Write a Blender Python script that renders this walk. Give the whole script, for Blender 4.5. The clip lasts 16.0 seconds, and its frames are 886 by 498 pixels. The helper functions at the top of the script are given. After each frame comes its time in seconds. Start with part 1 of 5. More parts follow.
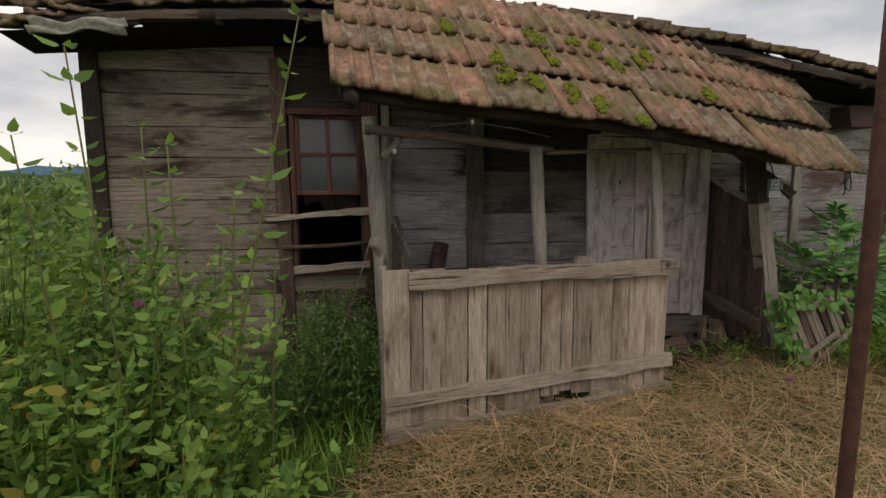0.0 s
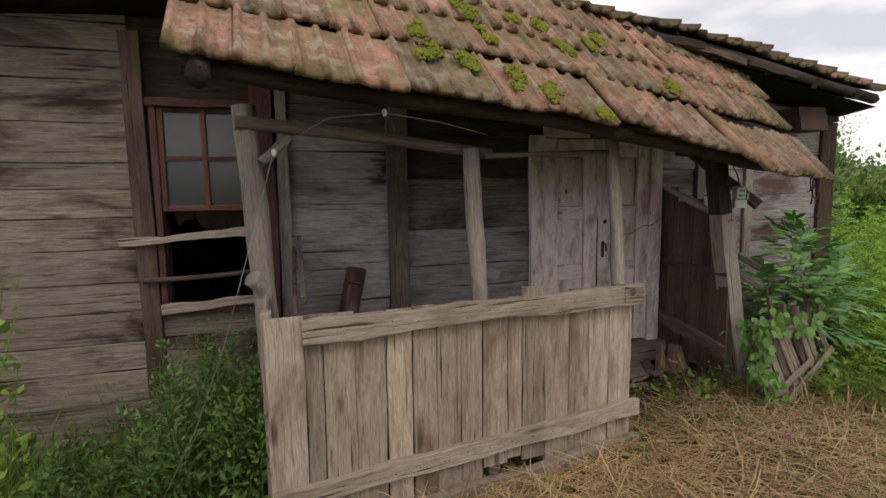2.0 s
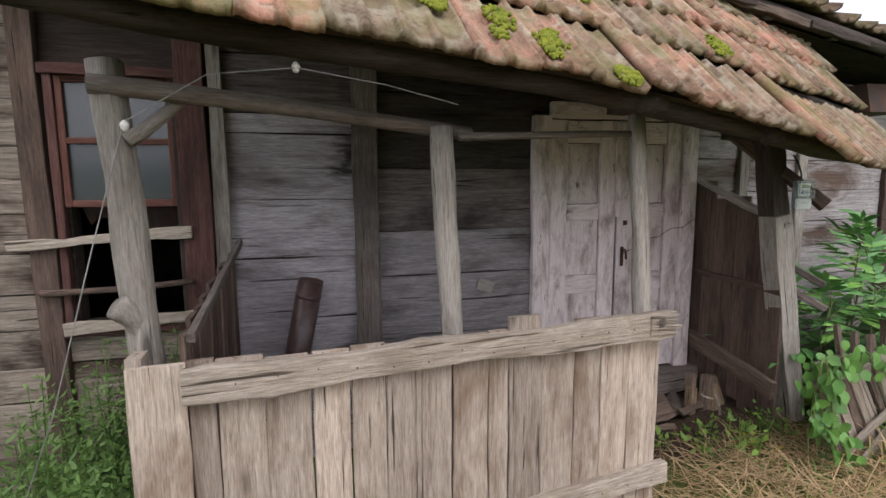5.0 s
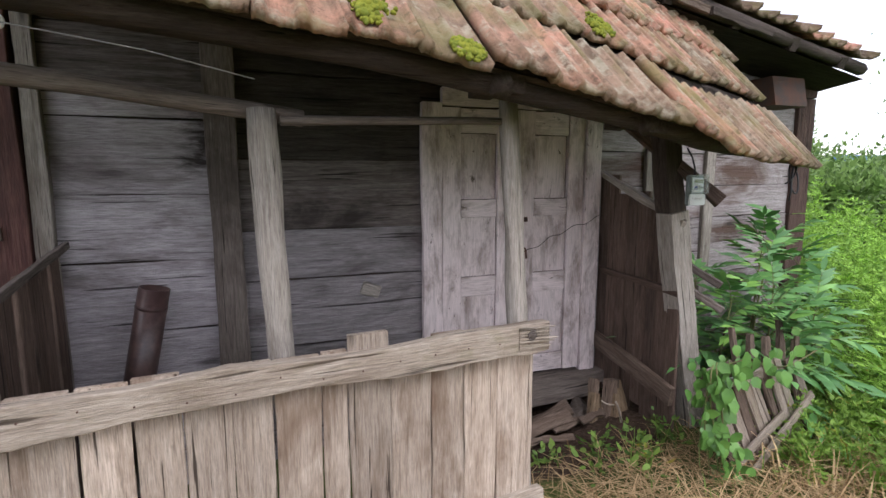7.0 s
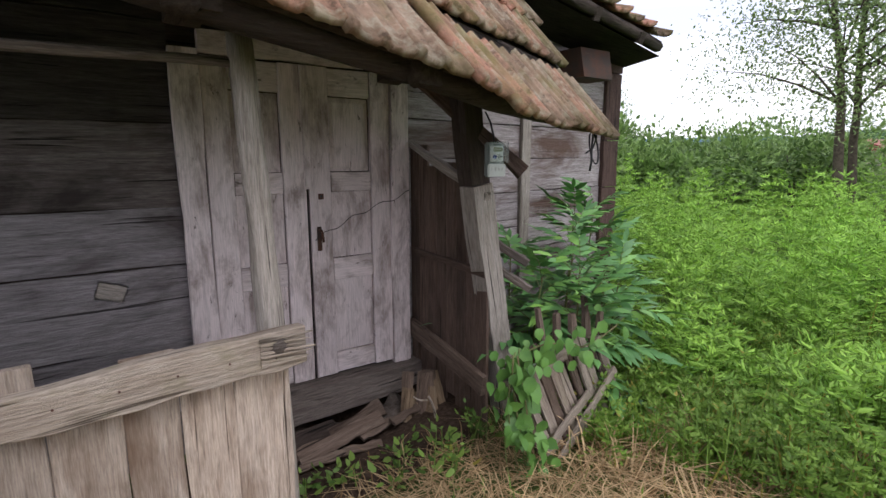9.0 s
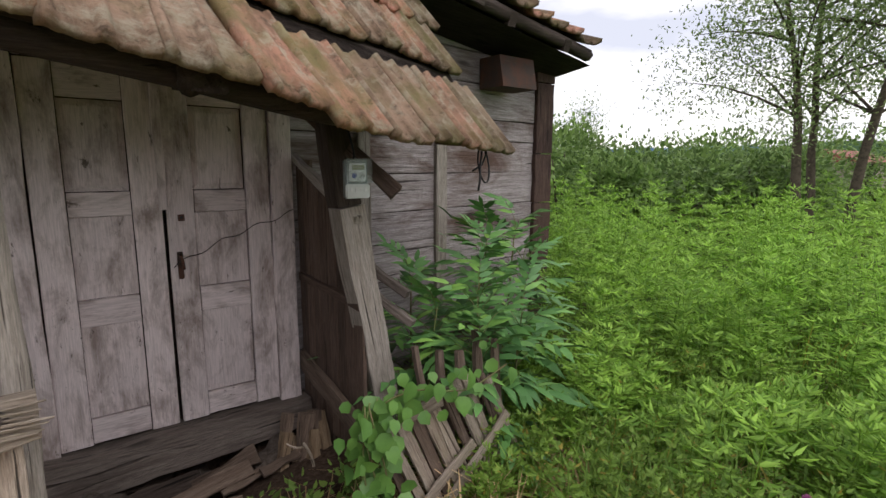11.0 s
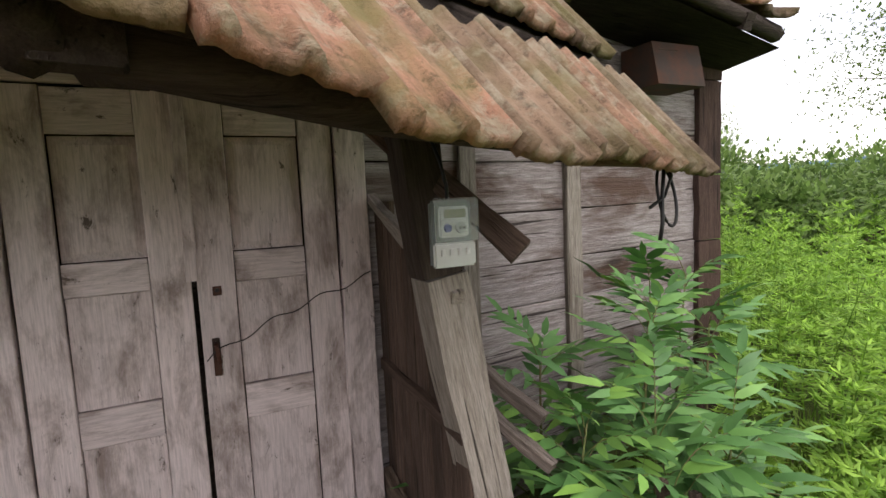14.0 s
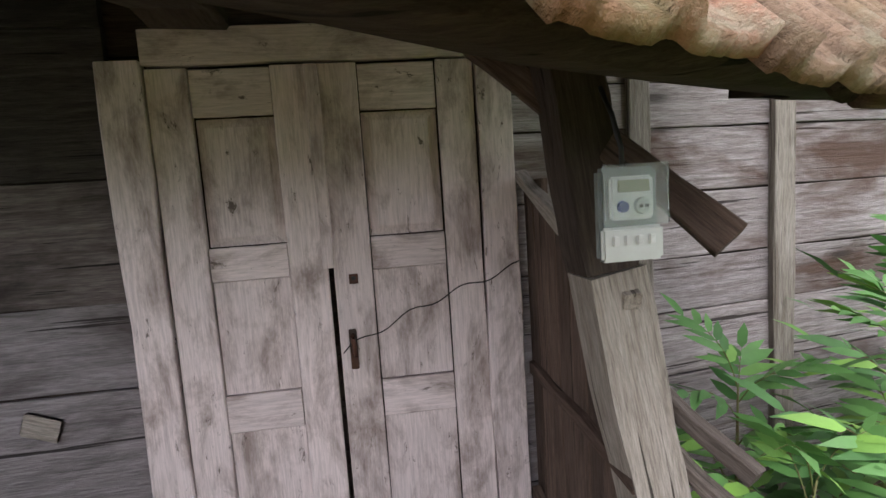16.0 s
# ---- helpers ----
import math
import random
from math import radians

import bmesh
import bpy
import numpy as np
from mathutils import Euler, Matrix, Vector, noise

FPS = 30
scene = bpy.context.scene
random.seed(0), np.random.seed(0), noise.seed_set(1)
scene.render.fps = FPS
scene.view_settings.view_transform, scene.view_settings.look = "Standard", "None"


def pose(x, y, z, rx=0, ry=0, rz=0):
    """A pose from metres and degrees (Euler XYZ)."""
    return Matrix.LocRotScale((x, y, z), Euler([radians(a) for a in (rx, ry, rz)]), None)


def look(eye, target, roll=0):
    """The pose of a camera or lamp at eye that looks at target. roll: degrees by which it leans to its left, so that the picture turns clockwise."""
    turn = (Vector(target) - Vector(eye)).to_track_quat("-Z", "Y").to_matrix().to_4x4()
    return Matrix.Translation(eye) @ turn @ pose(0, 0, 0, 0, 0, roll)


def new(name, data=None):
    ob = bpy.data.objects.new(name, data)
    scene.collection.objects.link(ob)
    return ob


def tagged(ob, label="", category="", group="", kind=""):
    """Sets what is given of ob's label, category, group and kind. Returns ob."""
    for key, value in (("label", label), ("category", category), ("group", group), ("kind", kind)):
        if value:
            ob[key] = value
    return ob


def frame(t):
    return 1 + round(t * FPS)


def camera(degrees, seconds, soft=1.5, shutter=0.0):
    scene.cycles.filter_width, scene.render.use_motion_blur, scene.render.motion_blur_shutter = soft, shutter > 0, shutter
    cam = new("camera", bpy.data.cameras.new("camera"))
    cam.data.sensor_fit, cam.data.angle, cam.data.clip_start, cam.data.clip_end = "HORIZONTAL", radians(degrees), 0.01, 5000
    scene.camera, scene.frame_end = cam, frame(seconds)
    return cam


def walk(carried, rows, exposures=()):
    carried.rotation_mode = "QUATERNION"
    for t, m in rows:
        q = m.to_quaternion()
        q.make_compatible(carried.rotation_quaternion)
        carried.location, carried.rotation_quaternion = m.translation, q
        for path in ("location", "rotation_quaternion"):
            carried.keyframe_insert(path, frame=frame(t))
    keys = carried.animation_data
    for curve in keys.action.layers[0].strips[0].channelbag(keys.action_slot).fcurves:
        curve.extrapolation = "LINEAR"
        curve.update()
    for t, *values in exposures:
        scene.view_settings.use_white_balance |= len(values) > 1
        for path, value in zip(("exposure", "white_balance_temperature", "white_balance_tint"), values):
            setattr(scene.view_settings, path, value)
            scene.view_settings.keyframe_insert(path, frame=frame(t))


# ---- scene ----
cam = camera(82.0, 16.0)
EXPOSURE = 0.0
ROWS = [
    (0, -0.2088, -0.1548, 1.6283, -8.81, -7.02, 0.29),
    (0.5, -0.2681, 0.1721, 1.6599, -12.24, -6.99, 0.09),
    (1, -0.1941, 0.3924, 1.6538, -15.55, -6.92, 0.20),
    (1.5, -0.0248, 0.6079, 1.6629, -15.31, -6.43, 0.54),
    (2, 0.0773, 0.7403, 1.6662, -16.29, -6.38, 0.75),
    (2.5, 0.0840, 0.8614, 1.6778, -19.64, -6.65, 0.66),
    (3, 0.0353, 0.9788, 1.6822, -20.55, -7.08, 0.22),
    (3.5, 0.1213, 1.0576, 1.6591, -19.62, -7.68, 0.36),
    (4, 0.3595, 1.1875, 1.6849, -14.26, -7.20, 0.39),
    (6.5, 0.8263, 1.6732, 1.6552, -14.88, -7.45, -0.34),
    (7, 1.1100, 1.6590, 1.6767, -19.30, -8.12, 0.10),
    (7.5, 1.2600, 1.6480, 1.6860, -25.50, -9.42, 0.55),
    (8, 1.3349, 1.8747, 1.6419, -31.92, -9.67, 0.32),
    (8.5, 1.4211, 1.9859, 1.6517, -35.13, -10.30, 0.09),
    (9, 1.7003, 1.9184, 1.6159, -34.78, -10.38, -0.02),
    (9.5, 1.9109, 1.8234, 1.6148, -33.54, -11.17, -0.52),
    (10, 2.0501, 1.8312, 1.6540, -38.05, -11.68, -1.34),
    (12.5, 2.7605, 2.1952, 1.6667, -29.08, -5.89, 2.25),
    (13, 2.8025, 2.4416, 1.6637, -26.88, -5.96, 2.74),
    (13.5, 2.7876, 2.6200, 1.7005, -26.97, -5.99, 2.62),
    (14, 2.8532, 2.7485, 1.6856, -24.65, -5.68, 2.68),
    (14.5, 2.9576, 2.8501, 1.6713, -20.16, -5.05, 2.70),
    (15, 3.0135, 2.9096, 1.6531, -14.87, -5.01, 2.60),
    (15.5, 2.9908, 2.9456, 1.6545, -11.74, -5.26, 3.10),
    (16, 2.9570, 3.0398, 1.6570, -7.54, -6.29, 3.86),
]
walk(cam, [(t, pose(x, y, z, 90 + pitch, roll, yaw)) for t, x, y, z, yaw, pitch, roll in ROWS],
     exposures=[(t, EXPOSURE + e, kelvin, tint) for t, e, kelvin, tint in (
         (0.0, -0.15, 6800, 12), (1.0, 0.1, 6850, 13), (2.0, 0.3, 6750, 14), (4.0, 0.92, 6250, 15), (7.0, 1.27, 5950, 17), (9.5, 0.78, 6000, 18), (10.2, 0.76, 6100, 18),
         (12.3, 0.05, 6750, 13), (13.0, 0.42, 6800, 14), (13.6, 0.85, 6700, 17), (14.5, 1.1, 6450, 17), (16.0, 1.45, 6150, 17))])

# ---- world and sun: an overcast afternoon ----
world = bpy.data.worlds.new("overcast_sky")
scene.world = world
world.use_nodes = True
wt = world.node_tree
wt.nodes.clear()
w_out = wt.nodes.new("ShaderNodeOutputWorld")
w_bg = wt.nodes.new("ShaderNodeBackground")
w_sky = wt.nodes.new("ShaderNodeTexSky")
w_sky.sky_type, w_sky.sun_disc = "NISHITA", False
w_sky.sun_elevation, w_sky.sun_rotation = radians(55), radians(200)
w_co = wt.nodes.new("ShaderNodeTexCoord")
w_map = wt.nodes.new("ShaderNodeMapping")
w_map.inputs["Scale"].default_value = (1.0, 1.0, 3.0)
w_noise = wt.nodes.new("ShaderNodeTexNoise")
w_noise.inputs["Scale"].default_value, w_noise.inputs["Detail"].default_value = 2.6, 6.0
w_ramp = wt.nodes.new("ShaderNodeValToRGB")
w_ramp.color_ramp.elements[0].position, w_ramp.color_ramp.elements[0].color = 0.34, (6.6, 6.9, 7.5, 1)
w_ramp.color_ramp.elements[1].position, w_ramp.color_ramp.elements[1].color = 0.58, (13.2, 12.9, 12.4, 1)
w_mix = wt.nodes.new("ShaderNodeMix")
w_mix.data_type = "RGBA"
w_mix.inputs["Factor"].default_value = 0.9
w_bg.inputs["Strength"].default_value = 0.09
wt.links.new(w_co.outputs["Generated"], w_map.inputs["Vector"])
wt.links.new(w_map.outputs["Vector"], w_noise.inputs["Vector"])
wt.links.new(w_noise.outputs["Fac"], w_ramp.inputs["Fac"])
wt.links.new(w_sky.outputs["Color"], w_mix.inputs["A"])
wt.links.new(w_ramp.outputs["Color"], w_mix.inputs["B"])
wt.links.new(w_mix.outputs["Result"], w_bg.inputs["Color"])
wt.links.new(w_bg.outputs["Background"], w_out.inputs["Surface"])
sun_data = bpy.data.lights.new("sun", "SUN")
sun_data.energy, sun_data.angle, sun_data.color = 0.7, radians(20), (1.0, 0.96, 0.9)
sun = new("sun", sun_data)
sun.matrix_world = look((2, -6, 12), (2, 3, 0))


# ---- materials ----
def mix_rgb(nt, fac, a, b, blend="MIX"):
    m = nt.nodes.new("ShaderNodeMix")
    m.data_type, m.blend_type = "RGBA", blend
    for key, v in (("Factor", fac), ("A", a), ("B", b)):
        if hasattr(v, "is_output"):
            nt.links.new(v, m.inputs[key])
        else:
            m.inputs[key].default_value = v if key == "Factor" else (*v, 1)
    return m.outputs["Result"]


def base(name, rough=0.8, spec=0.3, metal=0.0):
    mat = bpy.data.materials.new(name)
    mat.use_nodes = True
    nt = mat.node_tree
    bsdf = nt.nodes["Principled BSDF"]
    bsdf.inputs["Roughness"].default_value = rough
    bsdf.inputs["Specular IOR Level"].default_value = spec
    bsdf.inputs["Metallic"].default_value = metal
    return mat, nt, bsdf


def coords(nt, scale, shift=True):
    """Object coordinates at a scale, moved for each object by its random number."""
    co = nt.nodes.new("ShaderNodeTexCoord")
    mp = nt.nodes.new("ShaderNodeMapping")
    mp.inputs["Scale"].default_value = scale
    out = co.outputs["Object"]
    if shift:
        info = nt.nodes.new("ShaderNodeObjectInfo")
        mul = nt.nodes.new("ShaderNodeMath")
        mul.operation, mul.inputs[1].default_value = "MULTIPLY", 37.0
        nt.links.new(info.outputs["Random"], mul.inputs[0])
        add = nt.nodes.new("ShaderNodeVectorMath")
        nt.links.new(out, add.inputs[0])
        nt.links.new(mul.outputs[0], add.inputs[1])
        out = add.outputs[0]
    nt.links.new(out, mp.inputs["Vector"])
    return mp.outputs["Vector"]


def noise_tex(nt, vec, scale, detail=6.0, rough=0.6, warp=0.0):
    n = nt.nodes.new("ShaderNodeTexNoise")
    n.inputs["Scale"].default_value, n.inputs["Detail"].default_value = scale, detail
    n.inputs["Roughness"].default_value, n.inputs["Distortion"].default_value = rough, warp
    nt.links.new(vec, n.inputs["Vector"])
    return n.outputs["Fac"]


def ramp(nt, fac, stops):
    r = nt.nodes.new("ShaderNodeValToRGB")
    els = r.color_ramp.elements
    while len(els) < len(stops):
        els.new(0.5)
    for e, (p, c) in zip(els, stops):
        e.position = p
        e.color = (*c, 1) if len(c) == 3 else c
    nt.links.new(fac, r.inputs["Fac"])
    return r.outputs["Color"]


def grey(v):
    return (v, v, v)


def bump(nt, bsdf, height, strength, dist=0.01):
    b = nt.nodes.new("ShaderNodeBump")
    b.inputs["Strength"].default_value, b.inputs["Distance"].default_value = strength, dist
    nt.links.new(height, b.inputs["Height"])
    nt.links.new(b.outputs["Normal"], bsdf.inputs["Normal"])


def vary(nt, col, amount, island=False):
    """Lighter or darker from piece to piece."""
    if island:
        src = nt.nodes.new("ShaderNodeNewGeometry").outputs["Random Per Island"]
    else:
        src = nt.nodes.new("ShaderNodeObjectInfo").outputs["Random"]
    c = ramp(nt, src, [(0.0, grey(1 - amount)), (1.0, grey(1 + amount))])
    return mix_rgb(nt, 1.0, col, c, "MULTIPLY")


def wood(name, dark, mid, light, stain=(0.04, 0.03, 0.025), stain_amount=0.5, moss=None, amount=0.18, grain=1.0, cool=1.01, soot=None):
    """Weathered boards with the grain along local x: streaks, cracks, knots and stains."""
    mat, nt, bsdf = base(name, 0.85, 0.25)
    dark, mid, light = [(c[0], c[1], min(c[2] * cool, c[0] * 1.02)) for c in (dark, mid, light)]
    v = coords(nt, (1.2 * grain, 16 * grain, 16 * grain))
    g = noise_tex(nt, v, 3.0, 9.0, 0.68, 0.6)
    col = ramp(nt, g, [(0.22, dark), (0.46, mid), (0.85, light)])
    fine = noise_tex(nt, coords(nt, (5, 75, 75)), 3.0, 6.0, 0.72, 0.3)
    col = mix_rgb(nt, 0.6, col, ramp(nt, fine, [(0.34, grey(0.40)), (0.6, grey(1.25))]), "MULTIPLY")
    # dark drying cracks
    crack = noise_tex(nt, coords(nt, (0.9, 34, 34)), 1.6, 3.0, 0.5, 0.3)
    col = mix_rgb(nt, ramp(nt, crack, [(0.315, grey(0.95)), (0.35, grey(0))]), col, tuple(c * 0.3 for c in dark))
    big = noise_tex(nt, coords(nt, (0.8, 2.2, 2.2)), 1.3, 5.0, 0.65, 0.5)
    col = mix_rgb(nt, ramp(nt, big, [(0.5, grey(0)), (0.66, grey(stain_amount))]), col, stain)
    # knots
    vor = nt.nodes.new("ShaderNodeTexVoronoi")
    vor.inputs["Scale"].default_value = 1.0
    nt.links.new(coords(nt, (1.3, 5.0, 5.0)), vor.inputs["Vector"])
    col = mix_rgb(nt, ramp(nt, vor.outputs["Distance"], [(0.05, grey(0.8)), (0.13, grey(0))]), col, tuple(c * 0.4 for c in dark))
    if moss:
        ms = noise_tex(nt, coords(nt, (3, 5, 5)), 2.0, 6.0, 0.7)
        col = mix_rgb(nt, ramp(nt, ms, [(0.55, grey(0)), (0.75, grey(0.6))]), col, moss)
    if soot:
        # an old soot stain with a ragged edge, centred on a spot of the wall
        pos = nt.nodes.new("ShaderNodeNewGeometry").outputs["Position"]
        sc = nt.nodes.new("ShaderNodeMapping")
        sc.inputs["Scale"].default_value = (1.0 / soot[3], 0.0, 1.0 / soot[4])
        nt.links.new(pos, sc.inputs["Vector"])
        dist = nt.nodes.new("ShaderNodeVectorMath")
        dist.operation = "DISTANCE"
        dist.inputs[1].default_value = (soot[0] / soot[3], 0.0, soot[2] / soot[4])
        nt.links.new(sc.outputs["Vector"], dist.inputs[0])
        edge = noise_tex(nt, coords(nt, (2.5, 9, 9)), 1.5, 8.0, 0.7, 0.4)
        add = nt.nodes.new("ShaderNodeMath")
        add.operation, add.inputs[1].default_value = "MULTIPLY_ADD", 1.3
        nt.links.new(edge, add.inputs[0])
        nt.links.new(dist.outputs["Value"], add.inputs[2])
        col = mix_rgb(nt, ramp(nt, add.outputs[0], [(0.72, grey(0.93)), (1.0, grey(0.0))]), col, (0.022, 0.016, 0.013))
    nt.links.new(vary(nt, col, amount), bsdf.inputs["Base Color"])
    mul = nt.nodes.new("ShaderNodeMath")
    mul.operation = "ADD"
    nt.links.new(g, mul.inputs[0])
    nt.links.new(crack, mul.inputs[1])
    rel = nt.nodes.new("ShaderNodeMath")
    rel.operation, rel.inputs[1].default_value = "MULTIPLY_ADD", 0.6
    nt.links.new(fine, rel.inputs[0])
    nt.links.new(mul.outputs[0], rel.inputs[2])
    bump(nt, bsdf, rel.outputs[0], 0.75, 0.013)
    return mat


def paint(name, col):
    """Old thin paint on boards, with fine upright streaks, dirt, bare patches and chips."""
    mat, nt, bsdf = base(name, 0.75, 0.3)
    fine = noise_tex(nt, coords(nt, (3, 55, 55)), 3.0, 6.0, 0.7)
    c = mix_rgb(nt, 0.8, col, ramp(nt, fine, [(0.3, grey(0.62)), (0.6, grey(1.08))]), "MULTIPLY")
    dirt = noise_tex(nt, coords(nt, (1.6, 4, 4)), 2.0, 8.0, 0.7, 0.4)
    c = mix_rgb(nt, ramp(nt, dirt, [(0.47, grey(0)), (0.66, grey(0.8))]), c, (0.19, 0.14, 0.115))
    chips = noise_tex(nt, coords(nt, (4, 12, 12)), 2.0, 9.0, 0.78, 0.5)
    c = mix_rgb(nt, ramp(nt, chips, [(0.35, grey(0.9)), (0.40, grey(0))]), c, (0.09, 0.068, 0.055))
    nt.links.new(vary(nt, c, 0.07), bsdf.inputs["Base Color"])
    bump(nt, bsdf, chips, 0.5, 0.006)
    return mat


def clay(name, a, b, lichen=0.4):
    mat, nt, bsdf = base(name, 0.9, 0.2)
    n = noise_tex(nt, coords(nt, (1, 1, 1)), 5.0, 8.0, 0.7)
    pick = nt.nodes.new("ShaderNodeObjectInfo").outputs["Random"]
    tone = ramp(nt, pick, [(0.0, a), (0.55, b), (0.86, b), (0.92, (0.46, 0.21, 0.155)), (1.0, (0.44, 0.22, 0.16))])
    col = mix_rgb(nt, ramp(nt, n, [(0.42, grey(0)), (0.64, grey(0.85))]), tone, (0.15, 0.105, 0.068))
    f = noise_tex(nt, coords(nt, (1, 1, 1)), 22.0, 5.0, 0.75)
    col = mix_rgb(nt, ramp(nt, f, [(0.35, grey(0.7)), (0.46, grey(0))]), col, (0.07, 0.05, 0.035))
    st = noise_tex(nt, coords(nt, (11, 2.0, 6)), 1.6, 8.0, 0.75)
    col = mix_rgb(nt, ramp(nt, st, [(0.36, grey(0.7)), (0.52, grey(0))]), col, (0.085, 0.06, 0.04))
    lic = noise_tex(nt, coords(nt, (1, 1, 1)), 9.0, 8.0, 0.72)
    col = mix_rgb(nt, ramp(nt, lic, [(0.5, grey(0)), (0.62, grey(lichen))]), col, (0.34, 0.30, 0.22))
    g2 = noise_tex(nt, coords(nt, (1, 1, 1)), 3.0, 4.0, 0.6)
    col = mix_rgb(nt, ramp(nt, g2, [(0.47, grey(0)), (0.66, grey(0.65))]), col, (0.14, 0.13, 0.045))
    nt.links.new(vary(nt, col, 0.16), bsdf.inputs["Base Color"])
    bump(nt, bsdf, f, 0.9, 0.012)
    return mat


def leaf_mat(name, dark, light, yellow=0.0, rough=0.55):
    mat, nt, bsdf = base(name, rough, 0.35)
    isl = nt.nodes.new("ShaderNodeNewGeometry").outputs["Random Per Island"]
    stops = [(0.0, dark), (0.75, light), (0.97, tuple(min(1, c * 1.25) for c in light))]
    if yellow:
        stops.append((1.0 - yellow * 0.5, (0.35, 0.30, 0.05)))
        stops[2] = (1.0 - yellow, light)
    col = ramp(nt, isl, stops)
    n = noise_tex(nt, coords(nt, (1, 1, 1), False), 0.9, 3.0)
    col = mix_rgb(nt, 0.6, col, ramp(nt, n, [(0.35, grey(0.62)), (0.65, grey(1.2))]), "MULTIPLY")
    nt.links.new(col, bsdf.inputs["Base Color"])
    tr = nt.nodes.new("ShaderNodeBsdfTranslucent")
    nt.links.new(col, tr.inputs["Color"])
    mx = nt.nodes.new("ShaderNodeMixShader")
    mx.inputs[0].default_value = 0.35
    nt.links.new(bsdf.outputs[0], mx.inputs[1])
    nt.links.new(tr.outputs[0], mx.inputs[2])
    nt.links.new(mx.outputs[0], nt.nodes["Material Output"].inputs["Surface"])
    return mat


def plain(name, col, rough=0.6, spec=0.4, metal=0.0, spots=None, scale=12.0, b=0.2):
    mat, nt, bsdf = base(name, rough, spec, metal)
    n = noise_tex(nt, coords(nt, (1, 1, 1)), scale, 7.0, 0.65)
    c = mix_rgb(nt, ramp(nt, n, [(0.42, grey(0)), (0.62, grey(0.8))]), col, spots or tuple(x * 0.6 for x in col))
    nt.links.new(c, bsdf.inputs["Base Color"])
    bump(nt, bsdf, n, b, 0.005)
    return mat


M_LOG = wood("grey_brown_wall_plank", (0.10, 0.075, 0.055), (0.25, 0.205, 0.16), (0.42, 0.36, 0.30), (0.04, 0.021, 0.014), 0.95)
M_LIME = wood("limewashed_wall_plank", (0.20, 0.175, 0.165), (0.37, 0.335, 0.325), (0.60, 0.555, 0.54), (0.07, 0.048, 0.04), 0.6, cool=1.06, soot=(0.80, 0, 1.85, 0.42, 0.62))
M_GREYPLANK = wood("dull_grey_plank", (0.09, 0.078, 0.07), (0.21, 0.19, 0.18), (0.36, 0.33, 0.315), (0.035, 0.025, 0.02), 0.8, cool=1.06)
# sooty upper planks, with the shade under the porch roof put into their colour
M_SOOTSHADE = wood("sooty_shaded_plank", (0.035, 0.03, 0.027), (0.11, 0.092, 0.082), (0.24, 0.21, 0.195), (0.02, 0.015, 0.013), 0.8)
M_DEEPSHADE = wood("sooty_deep_shade_plank", (0.018, 0.015, 0.013), (0.05, 0.042, 0.037), (0.11, 0.095, 0.085), (0.012, 0.01, 0.009), 0.8)
M_PALE = wood("silvered_wall_plank", (0.12, 0.095, 0.082), (0.28, 0.245, 0.225), (0.52, 0.48, 0.455), (0.09, 0.05, 0.035), 0.9, cool=1.07)
M_PARAPET = wood("weathered_tan_board", (0.15, 0.108, 0.078), (0.37, 0.30, 0.235), (0.55, 0.47, 0.39), (0.13, 0.078, 0.045), 0.75, amount=0.28)
M_RAIL = wood("weathered_rail_wood", (0.15, 0.115, 0.08), (0.34, 0.285, 0.225), (0.49, 0.43, 0.355), (0.13, 0.09, 0.06), 0.5, moss=(0.16, 0.15, 0.07))
M_POST = wood("grey_post_wood", (0.13, 0.11, 0.09), (0.30, 0.265, 0.225), (0.46, 0.42, 0.375), (0.10, 0.075, 0.055), 0.5)
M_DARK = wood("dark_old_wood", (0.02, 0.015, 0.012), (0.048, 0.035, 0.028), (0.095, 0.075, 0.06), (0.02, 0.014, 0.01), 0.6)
M_STUD = wood("brown_grey_stud", (0.07, 0.055, 0.045), (0.16, 0.13, 0.11), (0.27, 0.235, 0.205), (0.03, 0.022, 0.018), 0.6)
M_BROWN = wood("brown_partition_board", (0.05, 0.032, 0.024), (0.115, 0.077, 0.058), (0.19, 0.14, 0.11), (0.03, 0.02, 0.016), 0.6)
M_CORNER = wood("dark_red_brown_corner_wood", (0.03, 0.018, 0.014), (0.075, 0.045, 0.036), (0.13, 0.088, 0.072), (0.02, 0.012, 0.01), 0.6, amount=0.08)
M_RED = wood("faded_red_painted_wood", (0.05, 0.022, 0.019), (0.105, 0.048, 0.04), (0.17, 0.10, 0.083), (0.035, 0.02, 0.017), 0.7)
M_SASH = wood("rusty_red_sash_paint", (0.07, 0.026, 0.019), (0.135, 0.056, 0.042), (0.20, 0.115, 0.09), (0.045, 0.022, 0.018), 0.6)
M_DOOR = paint("worn_pinkish_white_paint", (0.66, 0.575, 0.56))
M_ROT = wood("rotten_sill_wood", (0.045, 0.03, 0.022), (0.12, 0.085, 0.063), (0.23, 0.18, 0.14), (0.03, 0.02, 0.015), 0.7)
M_STUMP = wood("split_stump_wood", (0.09, 0.055, 0.03), (0.20, 0.14, 0.085), (0.32, 0.25, 0.17), (0.05, 0.032, 0.02), 0.6)
M_TILE = clay("mossy_clay_tile", (0.28, 0.215, 0.15), (0.335, 0.18, 0.122), 0.75)
M_OLDTILE = clay("dark_old_roof_tile", (0.10, 0.075, 0.055), (0.13, 0.085, 0.06), 0.3)
M_MOSS = plain("bright_moss", (0.19, 0.20, 0.025), 0.95, 0.1, spots=(0.09, 0.12, 0.02), scale=40, b=1.0)
